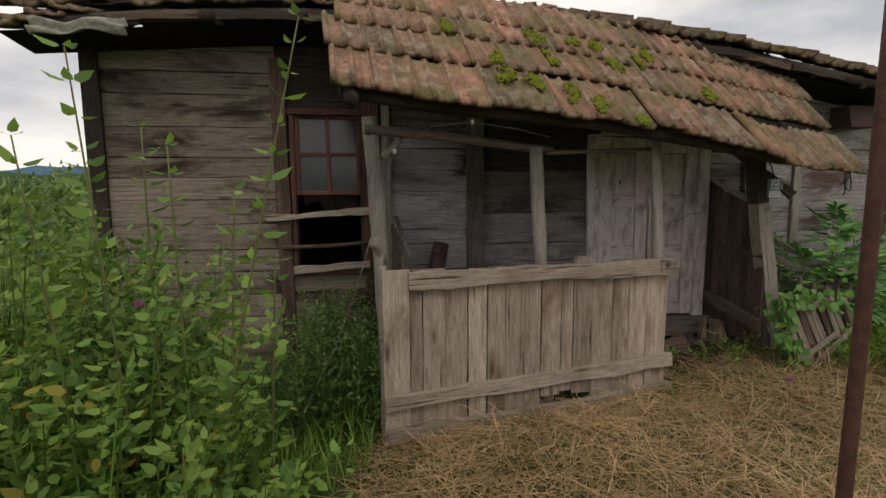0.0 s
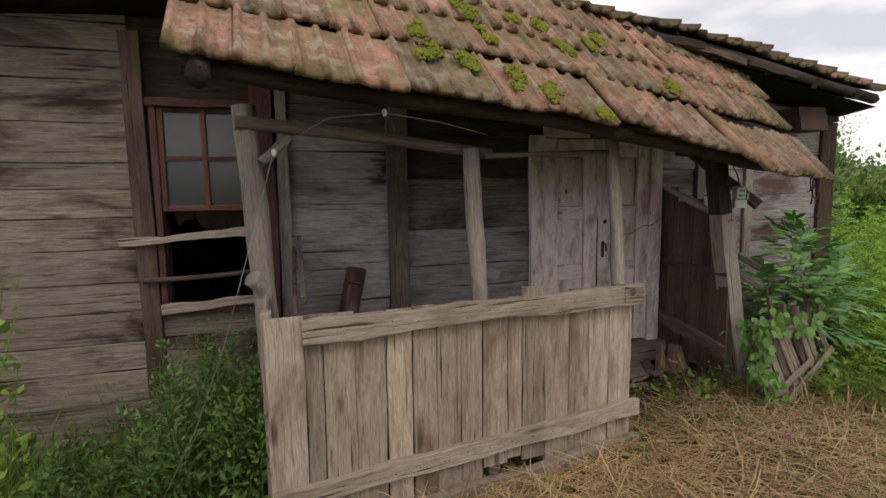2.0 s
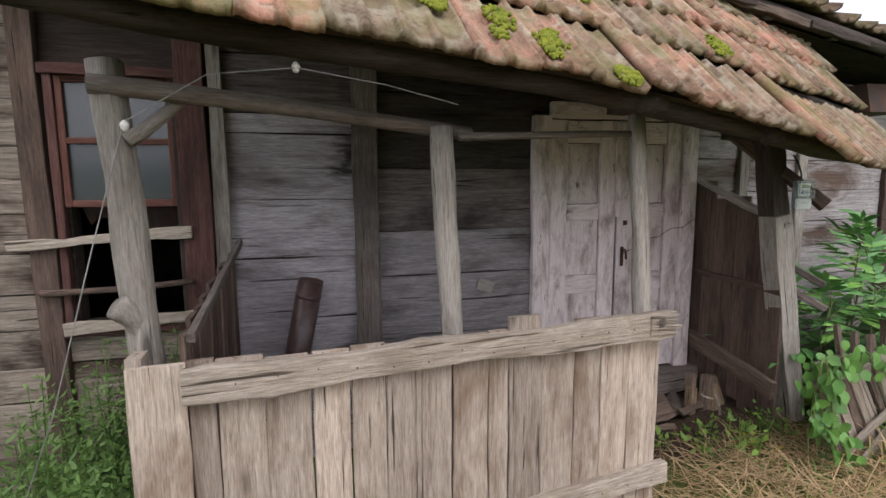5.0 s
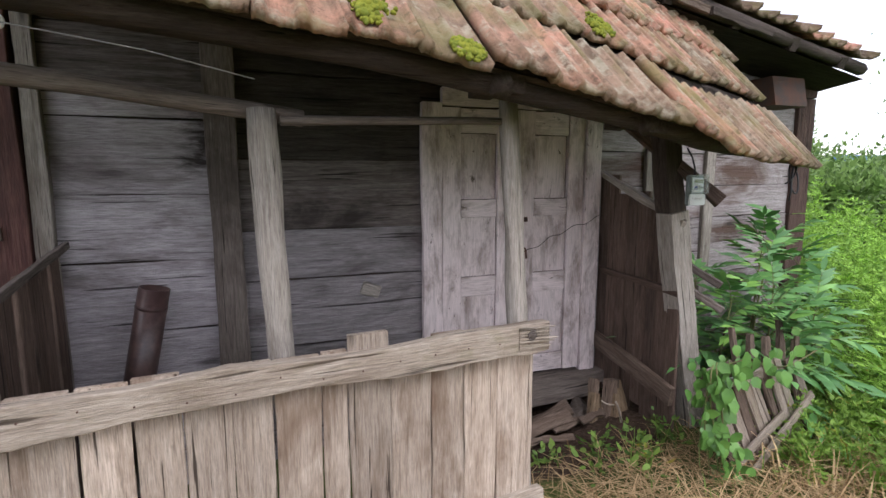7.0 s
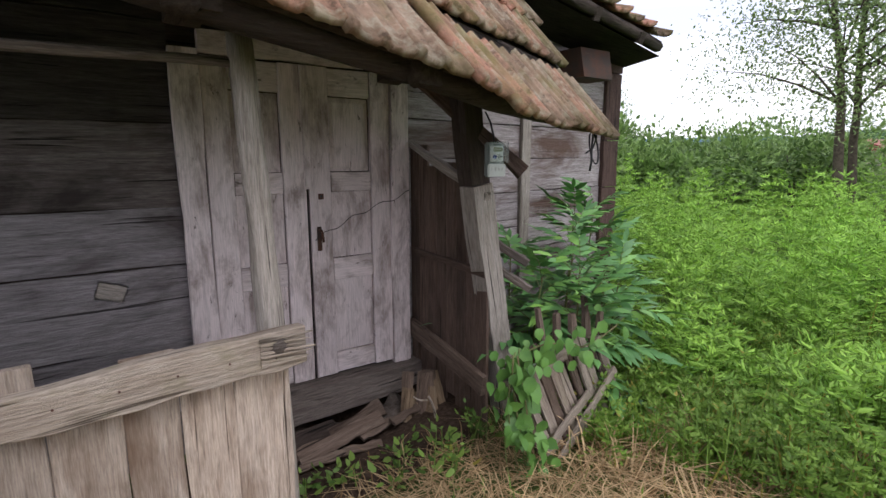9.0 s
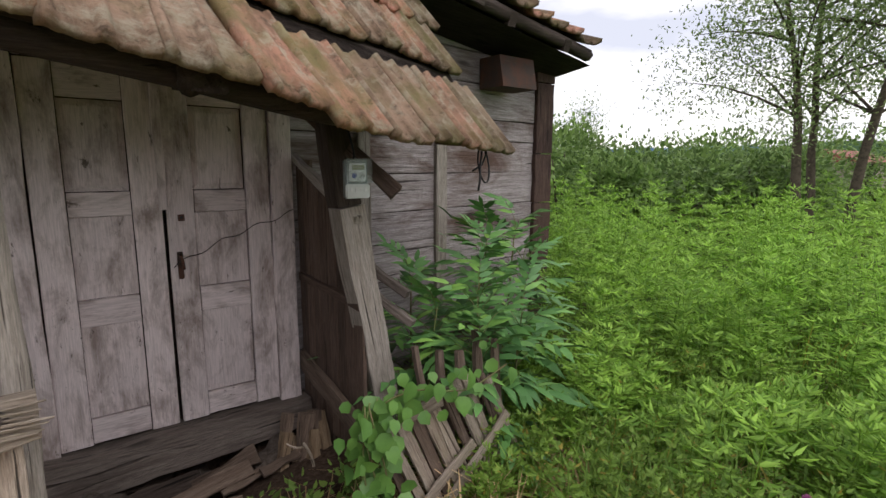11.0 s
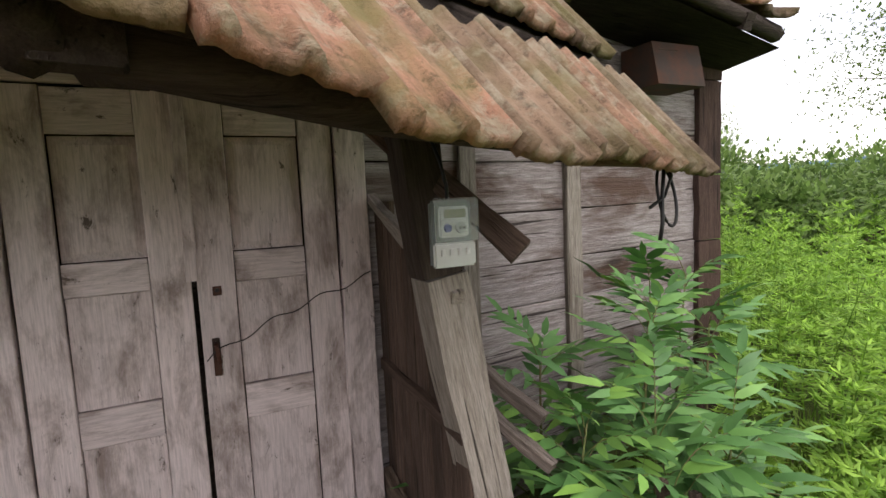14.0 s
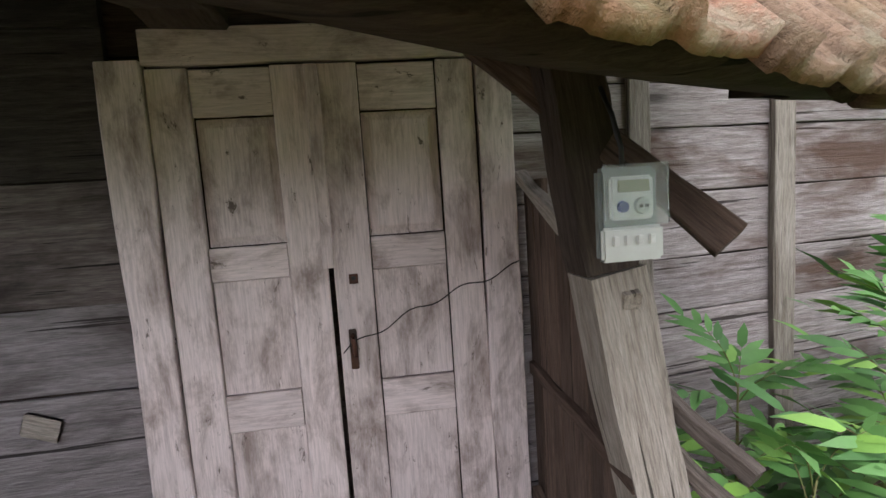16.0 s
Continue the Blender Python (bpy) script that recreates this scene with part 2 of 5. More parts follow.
M_RUST = plain("rusty_iron", (0.10, 0.045, 0.03), 0.75, 0.4, 0.3, (0.05, 0.025, 0.018), 25, 0.5)
M_TIN = plain("rusted_sheet_metal", (0.045, 0.032, 0.026), 0.75, 0.3, 0.1, (0.085, 0.034, 0.018), 7, 0.4)
M_PIPE = plain("brown_enamelled_pipe", (0.055, 0.03, 0.028), 0.35, 0.5, 0.0, (0.10, 0.06, 0.05), 18, 0.1)
M_BLACK = plain("black_cable", (0.012, 0.012, 0.013), 0.5)
M_WIRE = plain("grey_wire", (0.28, 0.27, 0.26), 0.5, 0.5, 0.4)
M_WHITE = plain("white_porcelain", (0.6, 0.58, 0.54), 0.35, 0.5)
M_METER = plain("pale_grey_plastic", (0.50, 0.53, 0.50), 0.4, 0.5, spots=(0.45, 0.47, 0.44))
M_METERBACK = plain("grey_meter_case", (0.17, 0.20, 0.19), 0.4, 0.5)
M_LCD = plain("olive_lcd", (0.33, 0.36, 0.20), 0.3, 0.5)
M_BLUE = plain("blue_plastic", (0.02, 0.05, 0.30), 0.4, 0.5)
M_LIGHTPL = plain("white_plastic", (0.70, 0.72, 0.69), 0.4, 0.5)
M_CONCRETE = plain("stone_rubble", (0.12, 0.10, 0.085), 0.9, 0.2, spots=(0.06, 0.045, 0.035), scale=9, b=0.8)
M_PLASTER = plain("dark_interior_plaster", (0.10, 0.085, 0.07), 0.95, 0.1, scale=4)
M_CLOTH = plain("dirty_pale_cloth", (0.35, 0.34, 0.28), 0.9, 0.1, spots=(0.16, 0.15, 0.12))
M_REDROOF = plain("far_red_roof", (0.30, 0.10, 0.08), 0.8)
M_FARWALL = plain("far_house_wall", (0.45, 0.38, 0.33), 0.9)
M_BARK = plain("grey_bark", (0.11, 0.09, 0.07), 0.95, 0.1, spots=(0.05, 0.04, 0.03), scale=14, b=0.8)
M_STEM = plain("green_stem", (0.13, 0.17, 0.05), 0.7, 0.3, spots=(0.14, 0.08, 0.05))
M_PINK = plain("pink_clover_flower", (0.42, 0.12, 0.30), 0.8, 0.2)
M_FERN = leaf_mat("bright_weed_leaf", (0.13, 0.28, 0.03), (0.32, 0.54, 0.075))
M_WEED = leaf_mat("bramble_leaf", (0.06, 0.13, 0.022), (0.22, 0.35, 0.065), 0.03)
M_GRASS = leaf_mat("meadow_grass", (0.11, 0.21, 0.025), (0.24, 0.39, 0.06), 0.05)
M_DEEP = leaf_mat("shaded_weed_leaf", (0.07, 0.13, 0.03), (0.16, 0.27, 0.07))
M_VINE = leaf_mat("vine_leaf", (0.10, 0.23, 0.035), (0.20, 0.40, 0.075))
M_ELDER, _nt, _b = base("sapling_leaflet", 0.5, 0.4)
_n = noise_tex(_nt, coords(_nt, (1, 1, 1)), 9.0, 4.0)
_c = ramp(_nt, _nt.nodes.new("ShaderNodeObjectInfo").outputs["Random"], [(0.0, (0.06, 0.16, 0.045)), (0.75, (0.125, 0.29, 0.075)), (1.0, (0.24, 0.45, 0.08))])
_c = mix_rgb(_nt, 0.5, _c, ramp(_nt, _n, [(0.35, grey(0.7)), (0.65, grey(1.15))]), "MULTIPLY")
_nt.links.new(_c, _b.inputs["Base Color"])
M_VINELEAF = plain("vine_leaf_blade", (0.065, 0.155, 0.028), 0.5, 0.4, spots=(0.12, 0.25, 0.045), scale=3.0)
M_BUSH = leaf_mat("bush_leaf", (0.08, 0.15, 0.035), (0.22, 0.34, 0.095))
M_TREE = leaf_mat("tree_leaf", (0.12, 0.19, 0.06), (0.26, 0.35, 0.13))
M_STRAW = leaf_mat("dry_straw", (0.25, 0.155, 0.07), (0.66, 0.48, 0.27), 0.0, 0.8)

# glass, dusty
M_GLASS, _nt, _b = base("dusty_glass", 0.12, 0.5)
_b.inputs["Base Color"].default_value = (0.10, 0.105, 0.11, 1)
_b.inputs["Transmission Weight"].default_value = 0.5
M_CLEAR, _nt, _b = base("clear_plastic", 0.15, 0.5)
_b.inputs["Base Color"].default_value = (0.85, 0.9, 0.88, 1)
_b.inputs["Transmission Weight"].default_value = 0.9
_b.inputs["IOR"].default_value = 1.2

# ground: soil, litter and short green
M_GROUND, _nt, _b = base("soil_and_litter", 0.95, 0.1)
_v = coords(_nt, (1, 1, 1), False)
_n1 = noise_tex(_nt, _v, 0.8, 6.0, 0.65)
_c = ramp(_nt, _n1, [(0.35, (0.05, 0.065, 0.022)), (0.55, (0.10, 0.13, 0.035)), (0.7, (0.14, 0.12, 0.06))])
_n2 = noise_tex(_nt, _v, 40.0, 4.0, 0.7)
_c = mix_rgb(_nt, 0.7, _c, ramp(_nt, _n2, [(0.3, grey(0.45)), (0.65, grey(1.2))]), "MULTIPLY")
_len = _nt.nodes.new("ShaderNodeVectorMath")
_len.operation = "DISTANCE"
_sv = _nt.nodes.new("ShaderNodeMapping")
_sv.inputs["Scale"].default_value = (0.5, 1.0, 0.0)
_nt.links.new(_v, _sv.inputs["Vector"])
_nt.links.new(_sv.outputs["Vector"], _len.inputs[0])
_len.inputs[1].default_value = (1.32, 4.5, 0.0)
_mr = _nt.nodes.new("ShaderNodeMath")
_mr.operation, _mr.inputs[1].default_value = "MULTIPLY_ADD", 0.9
_nt.links.new(_n1, _mr.inputs[0])
_nt.links.new(_len.outputs["Value"], _mr.inputs[2])
_c = mix_rgb(_nt, ramp(_nt, _mr.outputs[0], [(0.94, grey(1)), (1.0, grey(0))]), _c, mix_rgb(_nt, ramp(_nt, _n2, [(0.35, grey(0)), (0.65, grey(1))]), (0.03, 0.02, 0.014), (0.085, 0.058, 0.042)))
_nt.links.new(_c, _b.inputs["Base Color"])
bump(_nt, _b, _n2, 0.8, 0.03)
# distance haze is put into the hills' base colour as blue
M_HILL, _nt, _b = base("haze_blue_hill", 1.0, 0.0)
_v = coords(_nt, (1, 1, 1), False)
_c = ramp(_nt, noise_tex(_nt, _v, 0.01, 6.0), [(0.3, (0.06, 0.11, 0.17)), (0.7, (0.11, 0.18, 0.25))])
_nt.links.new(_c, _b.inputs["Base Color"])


# ---- mesh helpers ----
def finish(bm, name, mat, smooth=False):
    me = bpy.data.meshes.new(name)
    bmesh.ops.recalc_face_normals(bm, faces=bm.faces)
    bm.to_mesh(me)
    bm.free()
    me.materials.append(mat)
    if smooth:
        me.polygons.foreach_set("use_smooth", [True] * len(me.polygons))
    return me


def thing(name, label, category, group="", kind="", at=(0, 0, 0)):
    ob = new(name)
    ob.location = at
    ob.empty_display_size = 0.1
    return tagged(ob, label, category, group, kind)


def part(name, me, parent, m=None, label=""):
    """One mesh under a thing; the matrix is in the world, the parents carry no turn."""
    ob = new(name, me)
    if parent is not None:
        ob.parent = parent
        shift = Vector((0, 0, 0))
        p = parent
        while p is not None:
            shift += p.location
            p = p.parent
        m = Matrix.Translation(-shift) @ (m or Matrix())
    ob.matrix_basis = m or Matrix()
    if label:
        ob["label"] = label
    return ob


def board_mesh(name, length, width, thick, mat, rng, wob=0.006, seg=10, taper=0.0, ragged=0.0):
    """A sawn board: local x along it from 0, z its width from 0, y its thickness (face at -thick)."""
    bm = bmesh.new()
    def drift():
        """A slow wander along the edge with a little roughness."""
        a = [rng.uniform(-wob, wob) for _ in range(seg + 3)]
        return [(a[i] + a[i + 1] + a[i + 2]) * 0.55 + rng.uniform(-wob, wob) * 0.12 for i in range(seg + 1)]
    lo, hi = drift(), drift()
    bow = rng.uniform(-wob, wob) * 0.5
    rings = []
    c = min(0.004, thick * 0.2, width * 0.1)
    for i in range(seg + 1):
        u = i / seg
        x = length * u
        if i == seg and ragged:
            x += rng.uniform(-ragged, ragged)
        w = width * (1 - taper * u)
        z0, z1 = lo[i], w + hi[i]
        yb = bow * math.sin(u * math.pi)
        ring = [(x, yb, z0 + c), (x, yb - thick + c, z0), (x, yb - thick, z0 + c), (x, yb - thick, z1 - c), (x, yb - thick + c, z1), (x, yb, z1 - c)]
        rings.append([bm.verts.new(p) for p in ring])
    for a, b in zip(rings, rings[1:]):
        for k in range(6):
            bm.faces.new((a[k], a[(k + 1) % 6], b[(k + 1) % 6], b[k]))
    bm.faces.new(rings[0])
    bm.faces.new(rings[-1][::-1])
    return finish(bm, name, mat)


def along(p, q, up=(0, 0, 1)):
    """A pose whose x runs from p to q and whose z is as near to up as can be."""
    p, q = Vector(p), Vector(q)
    x = (q - p).normalized()
    y = Vector(up).cross(x).normalized()
    z = x.cross(y)
    m = Matrix((x, y, z)).transposed().to_4x4()
    m.translation = p
    return m


def tube_mesh(name, pts, radii, mat, rng, seg=10, rough=0.06, flat=1.0):
    """A log or pipe along points, local x starting at the first; uneven where rough is given."""
    bm = bmesh.new()
    rings = []
    pts = [Vector(p) for p in pts]
    ph = rng.uniform(0, 50)
    for i, p in enumerate(pts):
        d = (pts[min(i + 1, len(pts) - 1)] - pts[max(i - 1, 0)]).normalized()
        ref = Vector((0, 0, 1)) if abs(d.z) < 0.8 else Vector((0, 1, 0))
        s = d.cross(ref).normalized()
        u = s.cross(d)
        r = radii[i] if isinstance(radii, (list, tuple)) else radii
        ring = []
        for k in range(seg):
            a = 2 * math.pi * k / seg
            rr = r * (1 + rough * 2 * noise.noise((ph + i * 0.35, math.cos(a) * 1.2, math.sin(a) * 1.2)))
            ring.append(bm.verts.new(p + s * (math.cos(a) * rr) + u * (math.sin(a) * rr * flat)))
        rings.append(ring)
    for a, b in zip(rings, rings[1:]):
        for k in range(seg):
            bm.faces.new((a[k], a[(k + 1) % seg], b[(k + 1) % seg], b[k]))
    bm.faces.new(rings[0])
    bm.faces.new(rings[-1][::-1])
    return finish(bm, name, mat, True)


def log_part(name, p, q, r0, r1, mat, rng, parent, label="", bend=0.02, steps=10, rough=0.08, seg=12):
    """A round pole from p to q, built along local x so that its grain runs with it."""
    length = (Vector(q) - Vector(p)).length
    ph = rng.uniform(0, 9)
    pts = [(length * i / steps, bend * math.sin(ph + 3 * i / steps) - bend * math.sin(ph), bend * math.cos(ph + 2.3 * i / steps) - bend * math.cos(ph)) for i in range(steps + 1)]
    radii = [r0 + (r1 - r0) * i / steps for i in range(steps + 1)]
    me = tube_mesh(name, pts, radii, mat, rng, seg, rough)
    return part(name, me, parent, along(p, q, (0, 1, 0) if abs((Vector(q) - Vector(p)).normalized().z) > 0.8 else (0, 0, 1)), label)


def board_part(name, p, q, width, thick, mat, rng, parent, label="", up=(0, 0, 1), wob=0.006, seg=10, taper=0.0, ragged=0.0):
    """A board whose lower edge runs from p to q, its width towards up."""
    length = (Vector(q) - Vector(p)).length
    me = board_mesh(name, length, width, thick, mat, rng, wob, seg, taper, ragged)
    return part(name, me, parent, along(p, q, up), label)


def box_mesh(name, x0, x1, y0, y1, z0, z1, mat, bevel=0.0):
    bm = bmesh.new()
    bmesh.ops.create_cube(bm, size=1)
    for v in bm.verts:
        v.co = ((x0, x1)[v.co.x > 0], (y0, y1)[v.co.y > 0], (z0, z1)[v.co.z > 0])
    if bevel:
        bmesh.ops.bevel(bm, geom=bm.edges[:], offset=bevel, segments=2, affect="EDGES")
    return finish(bm, name, mat)


def raw_mesh(name, verts, faces, mat, extra=None):
    """A mesh of triangles from arrays, with some more joined on."""
    if extra is not None:
        ev, ef = extra
        faces = np.concatenate([faces, ef + len(verts)])
        verts = np.concatenate([verts, ev])
    me = bpy.data.meshes.new(name)
    me.vertices.add(len(verts))
    me.vertices.foreach_set("co", verts.astype(np.float32).ravel())
    me.loops.add(faces.size)
    me.loops.foreach_set("vertex_index", faces.astype(np.int32).ravel())
    me.polygons.add(len(faces))
    me.polygons.foreach_set("loop_start", np.arange(0, faces.size, 3, dtype=np.int32))
    me.update(calc_edges=True)
    me.validate()
    me.materials.append(mat)
    return me


def leaves_mesh(name, base_p, direction, side, length, width, mat, fold=0.25, extra=None, broad=False):
    """Many leaves at once: each a folded blade of two faces on either side of its midrib."""
    n = len(base_p)
    up = np.cross(direction, side)
    L, W = length[:, None], width[:, None]
    mid = base_p + direction * L * 0.45
    if broad:
        v = np.empty((n, 7, 3))
        v[:, 0] = base_p
        for k, (u, w, s) in enumerate(((0.16, 0.42, 1), (0.55, 0.46, 1), (0.55, 0.46, -1), (0.16, 0.42, -1))):
            v[:, (1, 2, 4, 5)[k]] = base_p + direction * L * u + side * W * (w * s) + up * W * fold * w - up * L * 0.06 * u
        v[:, 3] = base_p + direction * L - up * L * 0.14
        v[:, 6] = base_p + direction * L * 0.5
        idx = np.arange(n)[:, None] * 7
        faces = np.concatenate([idx + [0, 1, 6], idx + [1, 2, 6], idx + [2, 3, 6], idx + [3, 4, 6], idx + [4, 5, 6], idx + [5, 0, 6]], axis=1).reshape(-1, 3)
        verts = v.reshape(-1, 3)
        return raw_mesh(name, verts, faces, mat, extra)
    v = np.empty((n, 4, 3))
    v[:, 0] = base_p
    v[:, 1] = mid + side * W * 0.5 + up * W * fold
    v[:, 2] = base_p + direction * L - up * L * 0.12
    v[:, 3] = mid - side * W * 0.5 + up * W * fold
    idx = np.arange(n)[:, None] * 4
    faces = np.concatenate([idx + [0, 1, 2], idx + [0, 2, 3]], axis=1).reshape(-1, 3)
    verts = v.reshape(-1, 3)
    return raw_mesh(name, verts, faces, mat, extra)


def unit(v):
    return v / np.maximum(np.linalg.norm(v, axis=-1, keepdims=True), 1e-9)


def sides(d, rg):
    """A side direction for each leaf, level on the whole, somewhat rolled."""
    s = unit(np.cross(d, np.array([0, 0, 1.0])) + 1e-4)
    u = np.cross(s, d)
    a = rg.normal(0, 0.45, len(d))[:, None]
    return unit(s * np.cos(a) + u * np.sin(a))


def ground_z(x, y):
    """The yard falls towards the old wall's end and heaves a little."""
    x, y = np.asarray(x, float), np.asarray(y, float)
    z = np.clip(-0.25 + 0.1 * x, -0.32, 0.03)
    near = np.clip((y - 0.5) / 2.5, 0, 1)
    z = z * (0.25 + 0.75 * near)
    z = z + 0.10 * np.exp(-((x - 1.1) ** 2 / 0.6 + (y - 2.85) ** 2 / 0.12))
    z = z + 0.02 * np.sin(2.1 * x + 0.7) * np.cos(1.7 * y)
    z = z - 0.22 * np.exp(-((x - 2.75) ** 2 / 0.22 + (y - 4.75) ** 2 / 0.16))
    far = np.clip((np.hypot(x - 1, y - 2) - 6) / 10, 0, 1)
    return z * (1 - far) - 0.1 * far


# ---- ground ----
def graded(lo, hi, fine_lo, fine_hi, step):
    a = list(np.arange(fine_lo, fine_hi + step / 2, step))
    k, g = step, []
    v = fine_hi
    while v < hi:
        k *= 1.35
        v += k
        g.append(min(v, hi))
    h, k, v = [], step, fine_lo
    while v > lo:
        k *= 1.35
        v -= k
        h.append(max(v, lo))
    return np.array(h[::-1] + a + g)


gx, gy = graded(-1500, 1500, -4, 7, 0.1), graded(-1500, 1500, -2, 6, 0.1)
GX, GY = np.meshgrid(gx, gy)
GV = np.stack([GX, GY, ground_z(GX, GY)], -1).reshape(-1, 3)
ii = np.arange(len(gy) * len(gx)).reshape(len(gy), len(gx))
GF = np.stack([ii[:-1, :-1], ii[:-1, 1:], ii[1:, 1:], ii[1:, :-1]], -1).reshape(-1, 4)
gme = bpy.data.meshes.new("ground")
gme.from_pydata(GV.tolist(), [], GF.tolist())
gme.materials.append(M_GROUND)
ground = tagged(new("ground", gme), "uneven yard soil with litter and short grass", "ground", kind="structure")

R = random.Random(7)
WY = 4.92          # front face of the house wall
X0, X1 = -2.62, 6.14
XB = 3.5             # where the wall bends back

def wall_y(x):
    """The front wall's face: beyond the porch it bends back a little."""
    return WY + 0.145 * max(0.0, x - 3.5)


# ---- house shell: four walls with a window hole, floor and ceiling ----
def wall_with_hole(name, holes, label):
    """The backing of the front wall, 0.14 thick, cut through at the holes (x0, x1, z0, z1)."""
    bm = bmesh.new()
    xs = sorted({X0, XB, *[h[0] for h in holes], *[h[1] for h in holes]})
    zs = sorted({-0.4, 2.95, *[h[2] for h in holes], *[h[3] for h in holes]})
    for xa, xb in zip(xs, xs[1:]):
        for za, zb in zip(zs, zs[1:]):
            if any(h[0] <= xa and xb <= h[1] and h[2] <= za and zb <= h[3] for h in holes):
                continue
            m = Matrix.LocRotScale(((xa + xb) / 2, WY + 0.10, (za + zb) / 2), None, (xb - xa, 0.12, zb - za))
            bmesh.ops.create_cube(bm, size=1, matrix=m)
    bmesh.ops.remove_doubles(bm, verts=bm.verts, dist=1e-4)
    inner = [f for f in bm.faces if all(len(e.link_faces) > 2 for e in f.edges)]
    me = finish(bm, name, M_DARK)
    return tagged(new(name, me), label, "wall", kind="structure")


WIN = (-0.84, -0.23, 0.84, 2.30)
wall_front = wall_with_hole("wall_front", [WIN, (2.25, 3.36, -0.4, 0.02)], "weathered plank wall of an old timber house")
wall_bent = tagged(new("wall_front_bent", box_mesh("wall_front_bent", 0.0, 2.66, 0.04, 0.16, -0.4, 2.95, M_DARK)), "silvered plank wall of the house beside the porch", "wall", kind="structure")
wall_bent.matrix_world = pose(XB, WY, 0, 0, 0, math.degrees(math.atan(0.145)))
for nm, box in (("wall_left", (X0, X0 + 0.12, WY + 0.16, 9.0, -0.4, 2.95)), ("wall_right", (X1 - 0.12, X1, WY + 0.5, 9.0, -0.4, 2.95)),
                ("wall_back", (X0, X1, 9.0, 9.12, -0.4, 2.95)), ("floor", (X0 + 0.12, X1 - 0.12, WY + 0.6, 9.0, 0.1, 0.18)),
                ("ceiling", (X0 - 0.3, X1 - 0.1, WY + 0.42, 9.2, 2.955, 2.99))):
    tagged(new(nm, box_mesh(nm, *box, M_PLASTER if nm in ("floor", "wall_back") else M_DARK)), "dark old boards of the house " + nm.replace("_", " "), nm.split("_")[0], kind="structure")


def planks(x0, x1, z0, z1, mat, heights, y=WY, thick=0.035, skip=None):
    """Horizontal planks of the wall, one above the other, each a piece of its own."""
    z = z0
    while z < z1 - 0.03:
        h = min(R.choice(heights) + R.uniform(-0.02, 0.02), z1 - z)
        spans = [(x0, x1)]
        if skip and z + h > skip[2] and z < skip[3]:
            spans = [(x0, skip[0]), (skip[1], x1)]
        for a, b in spans:
            if b - a > 0.04:
                push = R.uniform(-0.006, 0.006)
                me = board_mesh("plank", b - a, h - 0.006, thick, mat, R, 0.004, max(3, int((b - a) / 0.12)))
                part("plank", me, wall_front, pose(a, y + thick + push, z + 0.003))
        z += h


planks(X0 + 0.1, -1.0, -0.35, 2.94, M_LOG, [0.2, 0.24, 0.28])
planks(-1.0, -0.06, -0.35, 0.80, M_LOG, [0.22, 0.26])
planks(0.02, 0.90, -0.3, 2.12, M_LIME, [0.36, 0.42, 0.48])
# higher planks step darker: soot plus painted-in roof shade
planks(0.02, 0.90, 2.12, 2.94, M_SOOTSHADE, [0.36, 0.42])
planks(0.90, 2.10, -0.3, 1.35, M_GREYPLANK, [0.42, 0.50])
planks(0.90, 2.10, 1.35, 1.78, M_SOOTSHADE, [0.43])
planks(0.90, 2.10, 1.78, 2.94, M_DEEPSHADE, [0.42, 0.50])
# the bent stretch: its planks follow the turned wall
BEND = math.atan(0.145)
z = -0.35
while z < 2.88:
    h = min(R.choice([0.19, 0.23, 0.27]) + R.uniform(-0.02, 0.02), 2.94 - z)
    ob = new("plank", board_mesh("plank", 2.50, h - 0.005, 0.035, M_PALE, R, 0.003, 20))
    ob.parent = wall_bent
    ob.matrix_basis = pose(-0.02, 0.035 + R.uniform(-0.006, 0.006), z + 0.003)
    z += h

# corner boards, battens and studs on the wall
def upright(name, x, z0, z1, w, mat, label, lean=0.0, y=None, thick=0.05, cat="batten"):
    y = wall_y(x) if y is None else y
    me = board_mesh(name, z1 - z0, w, thick, mat, R, 0.007, 12)
    m = along((x - w / 2, y, z0), (x - w / 2 + lean, y, z1), (1, 0, 0))
    ob = new(name, me)
    # width of the board runs along world x, its face towards the yard
    ob.matrix_world = Matrix(((0, 0, 1, x - w / 2), (0, 1, 0, y), (1, 0, 0, z0), (0, 0, 0, 1)))
    if lean:
        ob.matrix_world = ob.matrix_world @ Matrix.Rotation(math.atan2(lean, z1 - z0), 4, "Y").inverted()
    return tagged(ob, label, cat, kind="structure")


upright("trim", X0 + 0.06, -0.35, 2.94, 0.14, M_DARK, "dark corner board of the timber house", cat="trim")
for za, zb in ((-0.3, 0.62), (0.64, 1.30), (1.31, 1.76), (1.77, 2.40), (2.41, 2.94)):
    upright("trim", 6.05, za, zb, 0.22, M_CORNER, "dark brown corner cladding board of the house", cat="trim", thick=0.06)
upright("trim", -0.945, -0.25, 2.80, 0.13, M_BROWN, "dark brown upright post beside the window", cat="trim", thick=0.07, lean=-0.03)
upright("trim", -0.13, 0.0, 2.75, 0.16, M_RED, "faded red upright board beside the window", cat="trim", thick=0.075)
upright("trim", 0.01, -0.1, 2.75, 0.09, M_POST, "grey upright board at the porch wall", cat="trim", thick=0.06)
upright("trim", 0.90, -0.1, 2.75, 0.17, M_STUD, "dark upright stud on the porch wall", cat="trim", thick=0.06)
upright("trim", 4.72, -0.2, 2.2, 0.10, M_POST, "grey upright batten on the plank wall", cat="trim", thick=0.045)
upright("trim", 4.00, -0.2, 2.3, 0.09, M_POST, "grey upright batten beside the porch", cat="trim", thick=0.045)
